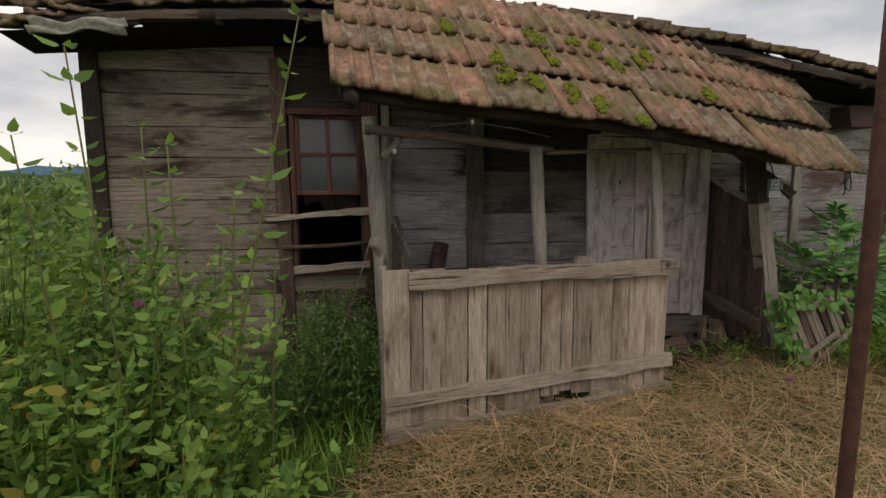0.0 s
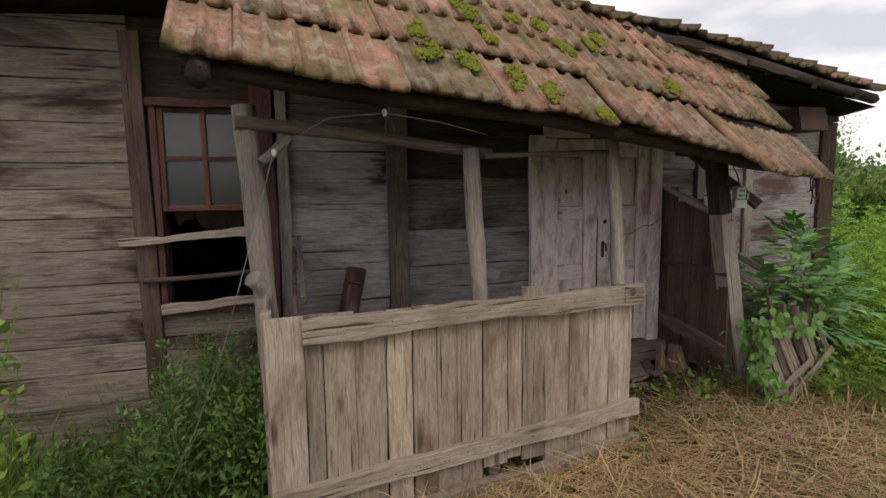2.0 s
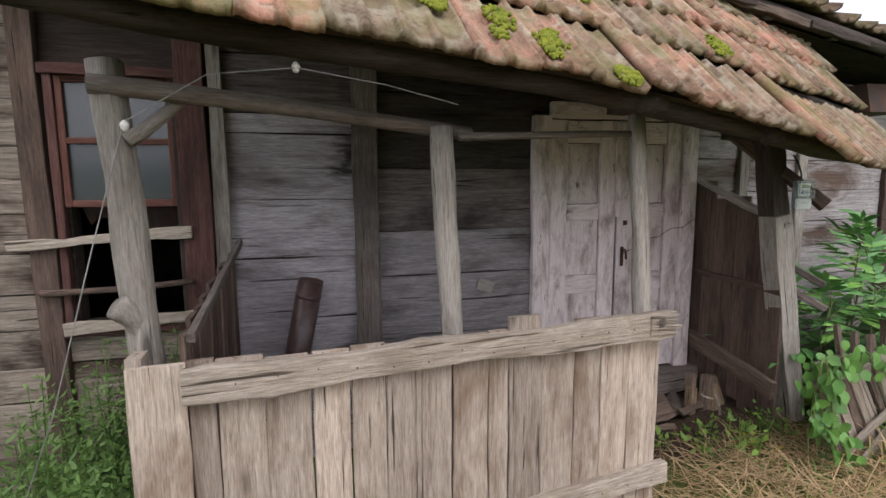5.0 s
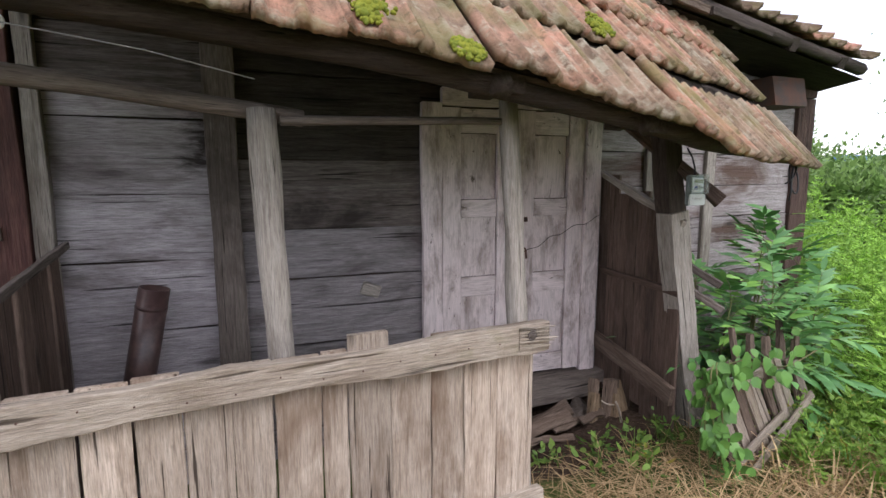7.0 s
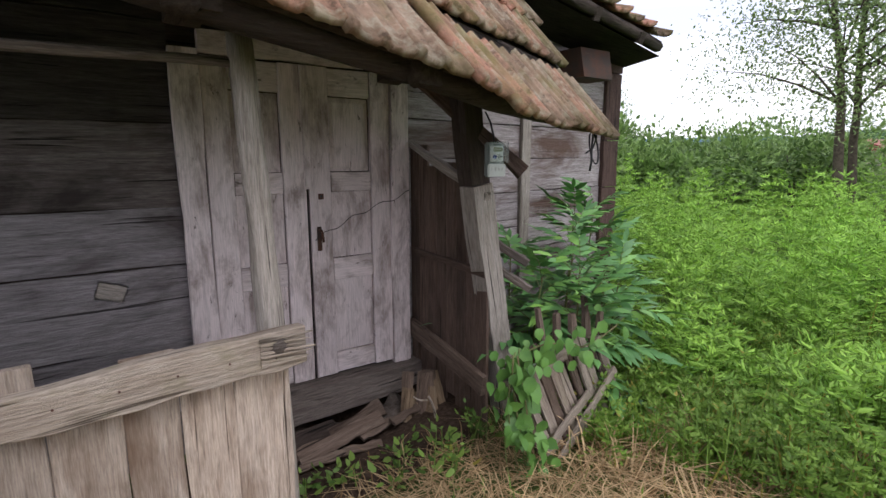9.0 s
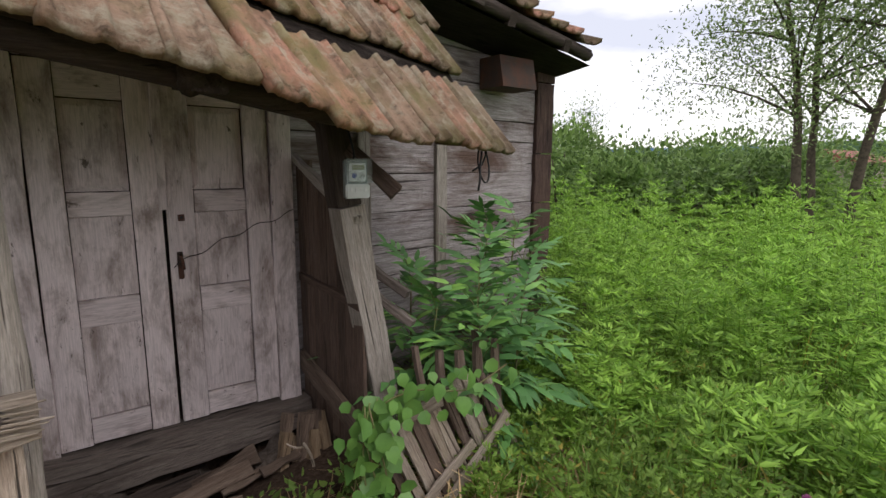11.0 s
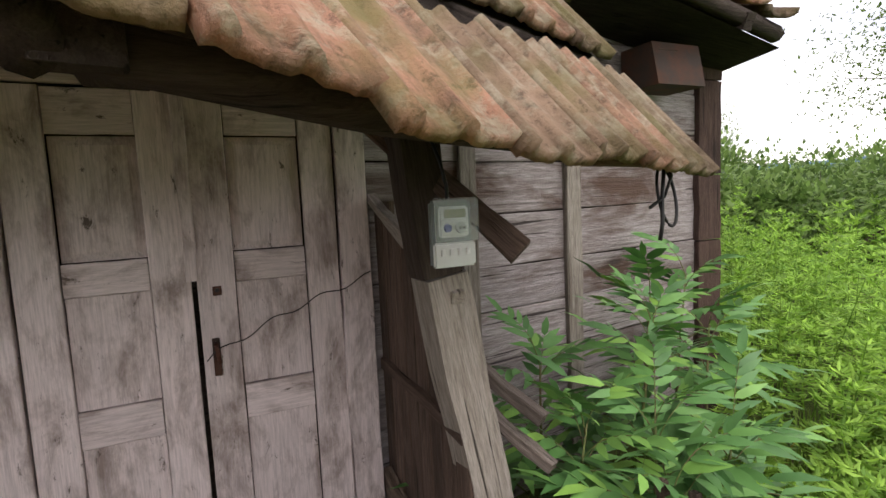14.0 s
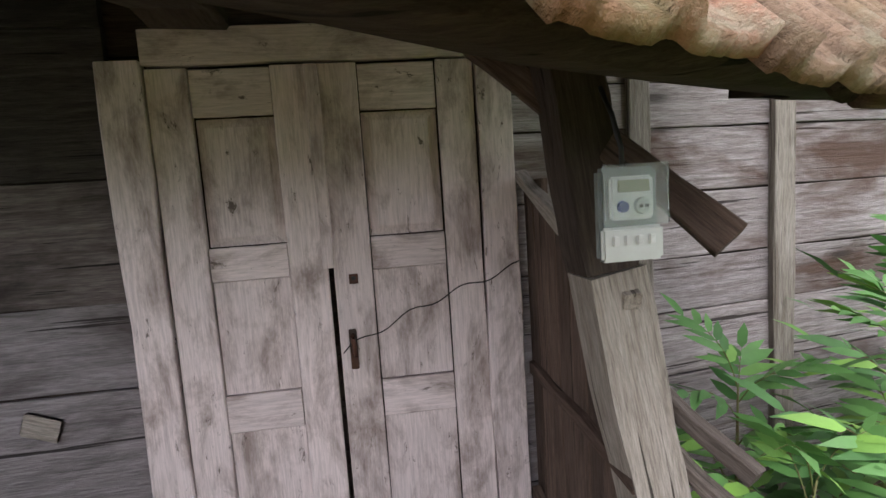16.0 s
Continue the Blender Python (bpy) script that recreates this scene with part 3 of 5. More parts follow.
upright("trim", 2.16, 0.05, 2.15, 0.135, M_DOOR, "worn pale door jamb", cat="trim", thick=0.06)
upright("trim", 3.405, 0.15, 2.30, 0.13, M_DOOR, "worn pale door jamb", cat="trim", thick=0.06)
board_lintel = board_mesh("trim", 1.10, 0.125, 0.05, M_DOOR, R, 0.005, 10)
lintel = tagged(new("trim", board_lintel), "cracked pale lintel board above the door", "trim", kind="structure")
lintel.matrix_world = pose(2.232, WY, 2.132)

# ---- window: a four-paned sash above, broken and open below ----
window = thing("window_1", "old window with red sash, lower half broken open", "window", kind="structure", at=(-0.54, WY, 1.55))
FR = 0.05
for nm, a, b, w in (("window_frame", (-0.90, 2.30), (-0.18, 2.30), 0.055), ("window_sill", (-0.90, 0.785), (-0.18, 0.785), 0.055)):
    board_part(nm, (a[0], WY - 0.005, a[1]), (b[0], WY - 0.005, b[1]), w, 0.07, M_RED, R, window)
for x in (-0.885, -0.24):
    me = board_mesh("window_frame", 1.46, 0.045, 0.06, M_RED if x < -0.5 else M_DARK, R, 0.003, 8)
    part("window_frame", me, window, Matrix(((0, 0, 1, x), (0, 1, 0, WY + 0.0), (1, 0, 0, 0.84), (0, 0, 0, 1))))
for x, w in ((-0.838, 0.038), (-0.553, 0.036), (-0.27, 0.036)):
    me = board_mesh("sash_bar", 0.74, w, 0.035, M_SASH, R, 0.002, 6)
    part("sash_bar", me, window, Matrix(((0, 0, 1, x), (0, 1, 0, WY - 0.005), (1, 0, 0, 1.555), (0, 0, 0, 1))))
for z, w in ((1.55, 0.042), (1.915, 0.036), (2.262, 0.036)):
    board_part("sash_bar", (-0.838, WY - 0.002, z), (-0.236, WY - 0.002, z), w, 0.034, M_SASH, R, window, wob=0.002)
for xa, xb in ((-0.80, -0.553), (-0.517, -0.27)):
    for za, zb in ((1.59, 1.916), (1.95, 2.264)):
        g = part("pane", box_mesh("pane", xa, xb, WY - 0.012, WY - 0.008, za, zb, M_GLASS), window, Matrix(), "dusty glass pane")
        g.visible_shadow = False
# torn cardboard behind the lower opening
bm = bmesh.new()
top = [(-0.80 + 0.03 * i, 1.55) for i in range(19)]
low = [(x, 1.50 - 0.09 * abs(math.sin(i * 1.3)) * R.random() - 0.07 * (i > 6)) for i, (x, z) in enumerate(top)]
vt = [bm.verts.new((x, WY + 0.10, z)) for x, z in top]
vl = [bm.verts.new((x, WY + 0.12, z)) for x, z in low]
for i in range(18):
    bm.faces.new((vt[i], vt[i + 1], vl[i + 1], vl[i]))
bmesh.ops.solidify(bm, geom=bm.faces[:], thickness=0.006)
part("torn_lining", finish(bm, "torn_lining", M_TIN), window, Matrix(), "torn grey lining hanging in the opening")
# three poles nailed across
bar = thing("window_bar", "split grey board nailed across the broken window", "bar", "bars across the window", at=(-0.65, WY - 0.09, 1.34))
board_part("board", (-1.12, WY - 0.075, 1.305), (-0.16, WY - 0.075, 1.36), 0.065, 0.03, M_RAIL, R, bar, wob=0.012)
bar = thing("window_bar", "thin dark pole nailed across the broken window", "bar", "bars across the window", at=(-0.55, WY - 0.09, 1.09))
log_part("pole", (-0.98, WY - 0.10, 1.06), (-0.16, WY - 0.10, 1.11), 0.02, 0.017, M_BROWN, R, bar)
bar = thing("window_bar", "grey board nailed across the window foot", "bar", "bars across the window", at=(-0.55, WY - 0.09, 0.84))
board_part("board", (-0.88, WY - 0.075, 0.80), (-0.16, WY - 0.075, 0.845), 0.07, 0.03, M_RAIL, R, bar, wob=0.01)

# ---- door: two panelled leaves ----
def door_leaf(x0, x1, lean, label):
    """A leaf with stiles, rails and four sunk panels."""
    leaf = thing("door_leaf", label, "door", "leaves of the double door", at=((x0 + x1) / 2, WY, 0.21))
    z0, z1, y = 0.22, 2.125, WY + 0.005
    sw = 0.135
    rng = random.Random(int(x0 * 100))
    def up(nm, x, w, za, zb, th, yy):
        me = board_mesh(nm, zb - za, w, th, M_DOOR, rng, 0.002, 8)
        return part(nm, me, leaf, Matrix(((0, 0, 1, x), (0, 1, 0, yy), (1, 0, 0, za), (0, 0, 0, 1))))
    up("stile", x0, sw, z0, z1, 0.045, y)
    up("stile", x1 - sw, sw, z0, z1, 0.045, y)
    xa, xb = x0 + sw, x1 - sw
    for za, zb in ((1.96, z1), (1.395, 1.52), (0.84, 0.985), (z0, 0.36)):
        board_part("rail", (xa + 0.004, y, za + 0.003), (xb - 0.004, y, za + 0.003), zb - za - 0.006, 0.039, M_DOOR, rng, leaf, wob=0.0015)
    for za, zb, depth in ((1.52, 1.96, 0.008), (0.985, 1.395, 0.024), (0.36, 0.84, 0.022)):
        bm = bmesh.new()
        bmesh.ops.create_cube(bm, size=1)
        for v in bm.verts:
            v.co = ((za, zb)[v.co.x > 0], (y - depth, y)[v.co.y > 0], (xa + 0.003, xb - 0.003)[v.co.z > 0])
        f = min(bm.faces, key=lambda f: f.calc_center_median().y)
        r = bmesh.ops.inset_individual(bm, faces=[f], thickness=0.045, depth=0.0)
        for v in f.verts:
            v.co.y -= 0.014 if za > 1.5 else 0.003
        part("panel", finish(bm, "panel", M_DOOR), leaf, Matrix(((0, 0, 1, 0), (0, 1, 0, 0), (1, 0, 0, 0), (0, 0, 0, 1))))
    return leaf


left_leaf = door_leaf(2.232, 2.772, 0, "worn pinkish-white panelled door leaf")
right_leaf = door_leaf(2.790, 3.335, 0, "worn pinkish-white panelled door leaf with lock and handle")
me = board_mesh("cover_strip", 0.70, 0.045, 0.025, M_DOOR, R, 0.003, 10)
part("cover_strip", me, left_leaf, Matrix(((0, 0, 1, 2.752), (0, 1, 0, WY - 0.040), (1, 0, 0, 1.42), (0, 0, 0, 1))))
part("keyhole_plate", box_mesh("keyhole_plate", 2.84, 2.872, WY - 0.048, WY - 0.040, 1.355, 1.39, M_RUST), right_leaf)
bm = bmesh.new()
bmesh.ops.create_cone(bm, cap_ends=True, segments=10, radius1=0.008, radius2=0.008, depth=0.004, matrix=Matrix.Translation((2.856, WY - 0.050, 1.375)) @ Matrix.Rotation(radians(90), 4, "X"))
part("keyhole", finish(bm, "keyhole", M_BLACK), right_leaf)
part("handle_plate", box_mesh("handle_plate", 2.822, 2.850, WY - 0.050, WY - 0.040, 1.04, 1.19, M_TIN, 0.003), right_leaf, Matrix(), "tarnished handle plate")
part("handle", tube_mesh("handle", [(2.836, WY - 0.05, 1.17), (2.836, WY - 0.085, 1.17), (2.838, WY - 0.09, 1.16), (2.845, WY - 0.088, 1.10)], 0.008, M_RUST, R, 8), right_leaf)
wire_pts = []
for i in range(25):
    u = i / 24
    wire_pts.append((2.80 + 0.66 * u, WY - 0.068 - 0.01 * math.sin(u * 9), 1.11 + 0.27 * u ** 0.8 + 0.012 * math.sin(u * 21)))
tagged(new("wire", tube_mesh("wire", wire_pts, 0.0025, M_BLACK, R, 5)), "thin black wire tied across the door", "wire")

# small pale plate nailed to the porch wall
plate = tagged(new("nailed_plate", box_mesh("nailed_plate", -0.065, 0.065, -0.012, 0.0, -0.045, 0.045, M_POST, 0.006)), "small grey wooden plate nailed to the porch wall", "plate")
plate.matrix_world = pose(1.745, WY - 0.006, 0.94, 0, 20, 0)

# ---- rotten sill beam below the door, rubble and stump ----
sill = thing("sill_beam", "rotten split sill beam under the door", "beam", at=(2.8, WY - 0.1, 0.1))
board_part("upper_timber", (2.05, WY + 0.02, 0.13), (3.50, WY + 0.02, 0.12), 0.085, 0.17, M_STUD, R, sill, wob=0.010, seg=22)
board_part("split_timber", (2.05, WY - 0.01, -0.03), (3.46, WY - 0.01, 0.03), 0.155, 0.15, M_STUD, R, sill, wob=0.016, seg=22, taper=0.35)


def rock(name, at, size, mat, label, seed, cat="stone"):
    bm = bmesh.new()
    bmesh.ops.create_icosphere(bm, subdivisions=3, radius=1)
    for v in bm.verts:
        n = noise.noise(v.co * 1.3 + Vector((seed, seed * 2, 0))) * 0.45 + noise.noise(v.co * 4 + Vector((seed, 0, 0))) * 0.12
        v.co *= 1 + n
    ob = tagged(new(name, finish(bm, name, mat)), label, cat)
    ob.matrix_world = Matrix.LocRotScale(at, Euler((seed, seed * 1.7, seed * 0.6)), size)
    return ob


rock("foundation_stone", (2.35, 4.72, -0.22), (0.22, 0.16, 0.14), M_CONCRETE, "rough stone under the sill beam", 1.0)
rock("foundation_stone", (2.85, 4.90, -0.25), (0.25, 0.12, 0.14), M_CONCRETE, "rough stone under the sill beam", 2.2)
rock("foundation_stone", (3.22, 4.70, -0.14), (0.17, 0.14, 0.16), M_CONCRETE, "rough stone under the sill beam", 3.1)
# split stump leaning under the partition
stump = thing("tree_stump", "split rotten stump leaning by the porch", "stump", at=(3.32, 4.45, -0.2))
for i in range(9):
    a = i / 9
    p = (3.04 + 0.40 * a, 4.34 + 0.08 * math.sin(i * 2.1), -0.32)
    q = (3.24 + 0.24 * a, 4.52 + 0.05 * math.sin(i), 0.17 + 0.09 * math.sin(i * 1.9))
    board_part("splinter", p, q, 0.095, 0.06, (M_STUMP, M_ROT, M_STUMP)[i % 3], R, stump, up=(1, 0.2, 0), wob=0.012, taper=0.4)
for k, (xa, ya, xb, yb, w) in enumerate(((2.32, 4.55, 2.85, 4.72, 0.11), (2.5, 4.42, 3.05, 4.5, 0.09), (2.28, 4.78, 2.7, 4.86, 0.12), (2.75, 4.66, 3.12, 4.60, 0.10))):
    za, zb = float(ground_z(xa, ya)) + 0.03, float(ground_z(xb, yb)) + 0.06
    fb = thing("fallen_board", "dark rotten board fallen in the hollow under the door", "board", "boards under the door", at=(xa, ya, za))
    board_part("board", (xa, ya, za), (xb, yb, zb), w, 0.035, M_ROT if k % 2 else M_DARK, R, fb, up=(0, 0.6, 0.5), wob=0.012, ragged=0.03)
branch = thing("dry_twig", "dry forked twig on the stump", "twig", at=(3.35, 4.35, 0.05))
log_part("stem", (3.33, 4.33, -0.05), (3.27, 4.37, 0.17), 0.009, 0.007, M_RAIL, R, branch)
log_part("fork", (3.28, 4.365, 0.14), (3.22, 4.36, 0.19), 0.007, 0.004, M_RAIL, R, branch)
for i in range(5):
    x, y = 2.4 + 0.2 * i, 4.35 + 0.2 * R.random()
    z = float(ground_z(x, y)) + 0.015
    d = thing("wood_scrap", "broken rotten wood scrap on the soil", "scrap", "scraps below the door", at=(x, y, z))
    board_part("piece", (x - 0.12, y, z), (x + 0.14, y + R.uniform(-0.12, 0.12), z + R.uniform(0, 0.02)), 0.05, 0.02, M_ROT, R, d, up=(0, 1, 0.4), wob=0.01)

# ---- porch posts ----
def post(name, foot, top, r0, r1, mat, label, rough=0.1, bend=0.018):
    ob = thing(name, label, "post", "posts of the porch", at=foot)
    log_part("trunk", foot, top, r0, r1, mat, R, ob, bend=bend, steps=18, rough=rough, seg=14)
    return ob


post1 = post("porch_post", (-0.045, 3.58, -0.25), (-0.125, 3.64, 2.12), 0.064, 0.060, M_POST, "grey round porch post with a peg")
log_part("peg", (-0.09, 3.58, 1.08), (-0.165, 3.54, 1.24), 0.035, 0.045, M_POST, R, post1)
post2 = post("porch_post", (1.20, 3.56, -0.1), (1.15, 3.69, 1.92), 0.05, 0.052, M_POST, "grey bark-stripped porch post", 0.12)
post3 = post("porch_post", (2.19, 3.63, -0.1), (2.185, 3.83, 2.02), 0.047, 0.043, M_POST, "pale cracked porch post", 0.14)
meter_post = thing("porch_post", "leaning square porch post carrying the meter", "post", "posts of the porch", at=(3.69, 3.90, -0.05))
me = board_mesh("timber", 1.55, 0.142, 0.13, M_POST, R, 0.008, 16)
part("timber", me, meter_post, along((3.675, 4.08, -0.08), (3.395, 4.08, 1.45), (1, 0, 0.17)))
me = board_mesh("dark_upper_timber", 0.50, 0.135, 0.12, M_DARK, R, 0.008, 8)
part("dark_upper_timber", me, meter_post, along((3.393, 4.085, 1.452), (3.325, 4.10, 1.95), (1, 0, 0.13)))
board_part("brace", (3.22, 4.40, 2.0), (3.615, 3.97, 1.49), 0.08, 0.05, M_BROWN, R, meter_post, up=(0.6, 0, 0.8))
for z, dx in ((1.02, 0.0), (0.86, 0.03)):
    board_part("cross_timber", (3.60 + dx, 4.22, z + 0.12), (3.72 + dx, 3.98, z - 0.02), 0.042, 0.04, M_STUD, R, meter_post)

# ---- electricity meter on the post ----
meter = thing("electricity_meter", "clear-cased electricity meter with olive display on the post", "meter", at=(3.41, 3.80, 1.6))
part("back_case", box_mesh("back_case", 3.342, 3.468, 3.785, 3.818, 1.50, 1.69, M_METERBACK, 0.008), meter)
part("face_plate", box_mesh("face_plate", 3.358, 3.452, 3.772, 3.784, 1.585, 1.672, M_LIGHTPL, 0.005), meter)
part("display", box_mesh("display", 3.372, 3.440, 3.766, 3.771, 1.640, 1.664, M_LCD, 0.002), meter, Matrix(), "olive display window")
for nm, x, mt, r in (("blue_button", 3.383, M_BLUE, 0.012), ("dial", 3.424, M_METER, 0.017)):
    bm = bmesh.new()
    bmesh.ops.create_cone(bm, cap_ends=True, segments=20, radius1=r, radius2=r * 0.9, depth=0.008, matrix=Matrix.Translation((x, 3.768, 1.612)) @ Matrix.Rotation(radians(90), 4, "X"))
    part(nm, finish(bm, nm, mt), meter)
for x in (3.418, 3.430):
    part("dial_screw", box_mesh("dial_screw", x - 0.003, x + 0.003, 3.760, 3.763, 1.609, 1.615, M_BLACK), meter)
part("terminal_cover", box_mesh("terminal_cover", 3.338, 3.472, 3.770, 3.784, 1.502, 1.572, M_METER, 0.006), meter, Matrix(), "clear grey terminal cover")
for i in range(4):
    part("terminal", box_mesh("terminal", 3.358 + i * 0.026, 3.372 + i * 0.026, 3.763, 3.769, 1.535, 1.555, M_LIGHTPL, 0.002), meter)
c = part("clear_cover", box_mesh("clear_cover", 3.336, 3.474, 3.752, 3.757, 1.575, 1.695, M_CLEAR, 0.002), meter, Matrix(), "transparent plastic cover")
c.visible_shadow = False
part("cable", tube_mesh("cable", [(3.40, 3.80, 1.69), (3.398, 3.80, 1.73), (3.39, 3.82, 1.80), (3.385, 3.86, 1.86)], 0.006, M_BLACK, R, 6), meter)

meter.location += Vector((0.004, 0.125, 0.0))
meter.scale = (0.88, 0.88, 0.9)

# ---- parapet of upright boards ----
parapet = thing("porch_parapet", "weathered tan board parapet with three rails", "parapet", at=(1.07, 3.42, -0.2))
def py(x):
    return 3.375 + 0.092 * x
def parapet_upright(x, w, z0, z1, push):
    me = board_mesh("board", z1 - z0, w, 0.026, M_PARAPET, R, 0.0035, 14, ragged=0.012)
    a = math.atan(0.092)
    m = Matrix.Translation((x, py(x) + 0.03 + push, z0)) @ Matrix.Rotation(a, 4, "Z") @ Matrix(((0, 0, 1, 0), (0, 1, 0, 0), (1, 0, 0, 0), (0, 0, 0, 1)))
    part("board", me, parapet, m)


x = -0.10
first = True
while x < 2.19:
    w = 0.195 if first else R.choice([0.10, 0.13, 0.15, 0.17, 0.20]) + R.uniform(-0.01, 0.01)
    w = min(w, 2.215 - x)
    top = 1.045 + R.uniform(-0.012, 0.012) - 0.01 * x
    if 1.12 < x < 1.55:
        top += R.choice([0.05, 0.0, 0.055])
    foot = -0.24 + 0.06 * x + (R.uniform(0.08, 0.2) if 1.1 < x < 1.5 and R.random() < 0.6 else R.uniform(-0.02, 0.02))
    parapet_upright(x, w - R.choice([0.002, 0.003, 0.004, 0.009]), foot, top, R.uniform(-0.004, 0.004) - (0.004 if first else 0))
    first = False
    x += w
def rail(x0, z0, x1, z1, w, label="", wob=0.012, th=0.04):
    board_part("rail", (x0, py(x0) + 0.002, z0), (x1, py(x1) + 0.002, z1), w, th, M_RAIL, R, parapet, label, wob=wob, seg=22)
rail(0.085, 0.905, 2.25, 0.925, 0.125, "thick weathered top rail", wob=0.013, th=0.055)
rail(-0.09, 0.035, 2.25, 0.155, 0.11, th=0.05)
rail(-0.08, -0.215, 2.25, -0.085, 0.10, wob=0.02, th=0.06)
me = board_mesh("end_board", 1.28, 0.06, 0.12, M_PARAPET, R, 0.006, 10)
part("end_board", me, parapet, Matrix.Translation((-0.115, 3.55, -0.22)) @ Matrix(((0, 0, 1, 0), (0, 1, 0, 0), (1, 0, 0, 0), (0, 0, 0, 1))))

knot_bm = bmesh.new()
bmesh.ops.create_uvsphere(knot_bm, u_segments=14, v_segments=8, radius=1)
for v in knot_bm.verts:
    v.co *= 1 + 0.18 * noise.noise(v.co * 2.2)
part("rail_knot", finish(knot_bm, "rail_knot", M_STUD, True), parapet, Matrix.LocRotScale((2.16, py(2.16) - 0.048, 1.005), None, (0.034, 0.022, 0.030)), "round dark knot in the top rail")
for k in range(7):
    zk = 0.945 + 0.014 * k
    board_part("rail_splinter", (2.10, py(2.10) - 0.052, zk), (2.25 + 0.012 * ((k * 5) % 4), py(2.24) - 0.058, zk + R.uniform(-0.006, 0.006)), 0.012, 0.008, M_RAIL, R, parapet, wob=0.002, seg=5, taper=0.7)

nail_bm = bmesh.new()
bmesh.ops.create_cone(nail_bm, cap_ends=True, segments=8, radius1=0.0035, radius2=0.003, depth=0.004)
nail_me = finish(nail_bm, "nail", M_RUST)
for k in range(15):
    xx = 0.12 + 0.145 * k
    for zz in (0.975 + R.uniform(-0.02, 0.02), 0.09 + 0.05 * xx + R.uniform(-0.015, 0.015)):
        part("nail", nail_me, parapet, Matrix.Translation((xx, py(xx) - (0.056 if zz > 0.5 else 0.052), zz)) @ Matrix.Rotation(radians(90), 4, "X"))

# ---- side partitions of the porch ----
left_part = thing("side_partition", "low dark slatted partition of the porch", "partition", at=(0.03, 4.1, 0))
for i in range(10):
    y = 3.48 + 0.138 * i
    top = 1.12 + 0.017 * i + R.uniform(-0.02, 0.02)
    me = board_mesh("slat", top + 0.1, 0.115, 0.022, M_BROWN, R, 0.005, 8, ragged=0.01)
    part("slat", me, left_part, Matrix(((0, -1, 0, 0.05), (0, 0, 1, y), (1, 0, 0, -0.1), (0, 0, 0, 1))) @ Matrix.Rotation(R.uniform(-0.02, 0.02), 4, "Y"))
board_part("top_rail", (0.09, 3.45, 1.10), (0.09, 4.86, 1.30), 0.035, 0.03, M_STUD, R, left_part)

right_part = thing("side_partition", "dark brown board partition with sloping top", "partition", at=(3.5, 4.4, 0))
for i in range(8):
    y = 4.085 + 0.104 * i
    top = 1.38 + (y - 3.98) * 0.36
    me = board_mesh("slat", top - 0.04, 0.10, 0.022, M_BROWN, R, 0.003, 8)
    part("slat", me, right_part, Matrix(((0, 1, 0, 3.535 + R.uniform(-0.004, 0.004)), (0, 0, 1, y), (1, 0, 0, 0.04 + R.uniform(-0.06, 0.06)), (0, 0, 0, 1))))
board_part("top_rail", (3.475, 4.08, 1.37), (3.475, 4.90, 1.675), 0.05, 0.04, M_POST, R, right_part)
board_part("mid_rail", (3.49, 4.09, 0.93), (3.49, 4.88, 0.95), 0.05, 0.03, M_BROWN, R, right_part)
board_part("low_rail", (3.475, 4.09, 0.22), (3.475, 4.90, 0.37), 0.13, 0.035, M_ROT, R, right_part)

# ---- poles under the porch eave ----
pole = thing("porch_pole", "bent grey pole tied under the porch eave", "pole", at=(0.5, 3.4, 1.95))
log_part("pole", (-0.19, 3.55, 2.03), (1.27, 3.70, 1.90), 0.036, 0.032, M_STUD, R, pole, bend=0.02, steps=16)
pole = thing("porch_pole", "thin grey lath between two porch posts", "pole", at=(1.6, 3.6, 1.86))
log_part("lath", (1.18, 3.62, 1.875), (2.18, 3.78, 1.90), 0.018, 0.016, M_STUD, R, pole, bend=0.012)
pole = thing("porch_pole", "short crooked peg branch on the porch post", "pole", at=(0.05, 3.4, 1.9))
log_part("branch", (-0.07, 3.52, 1.83), (0.12, 3.72, 2.02), 0.028, 0.022, M_POST, R, pole, bend=0.02)

# ---- porch roof ----
ET = [(-0.42, 2.205), (0.12, 2.145), (0.60, 2.11), (1.50, 2.045), (2.20, 1.955), (3.05, 1.825), (4.35, 1.78)]
TT = [(-0.42, 2.985), (0.80, 2.945), (2.50, 2.81), (4.25, 2.70)]
def lerp_table(tab, x):
    return float(np.interp(x, [a for a, b in tab], [b for a, b in tab]))
def roof_point(x, d):
    """A point of the porch roof's plane: x along the eave, d from 3.05 at the eave to 3.95 at the top."""
    u = (d - 3.05) / 0.90
    z = lerp_table(ET, x) * (1 - u) + lerp_table(TT, x) * u
    return Vector((x, d + 0.133 * x + 0.36 * min(1.0, max(0.0, (x - 2.9) / 1.4)) * (1 - 0.35 * u), z))


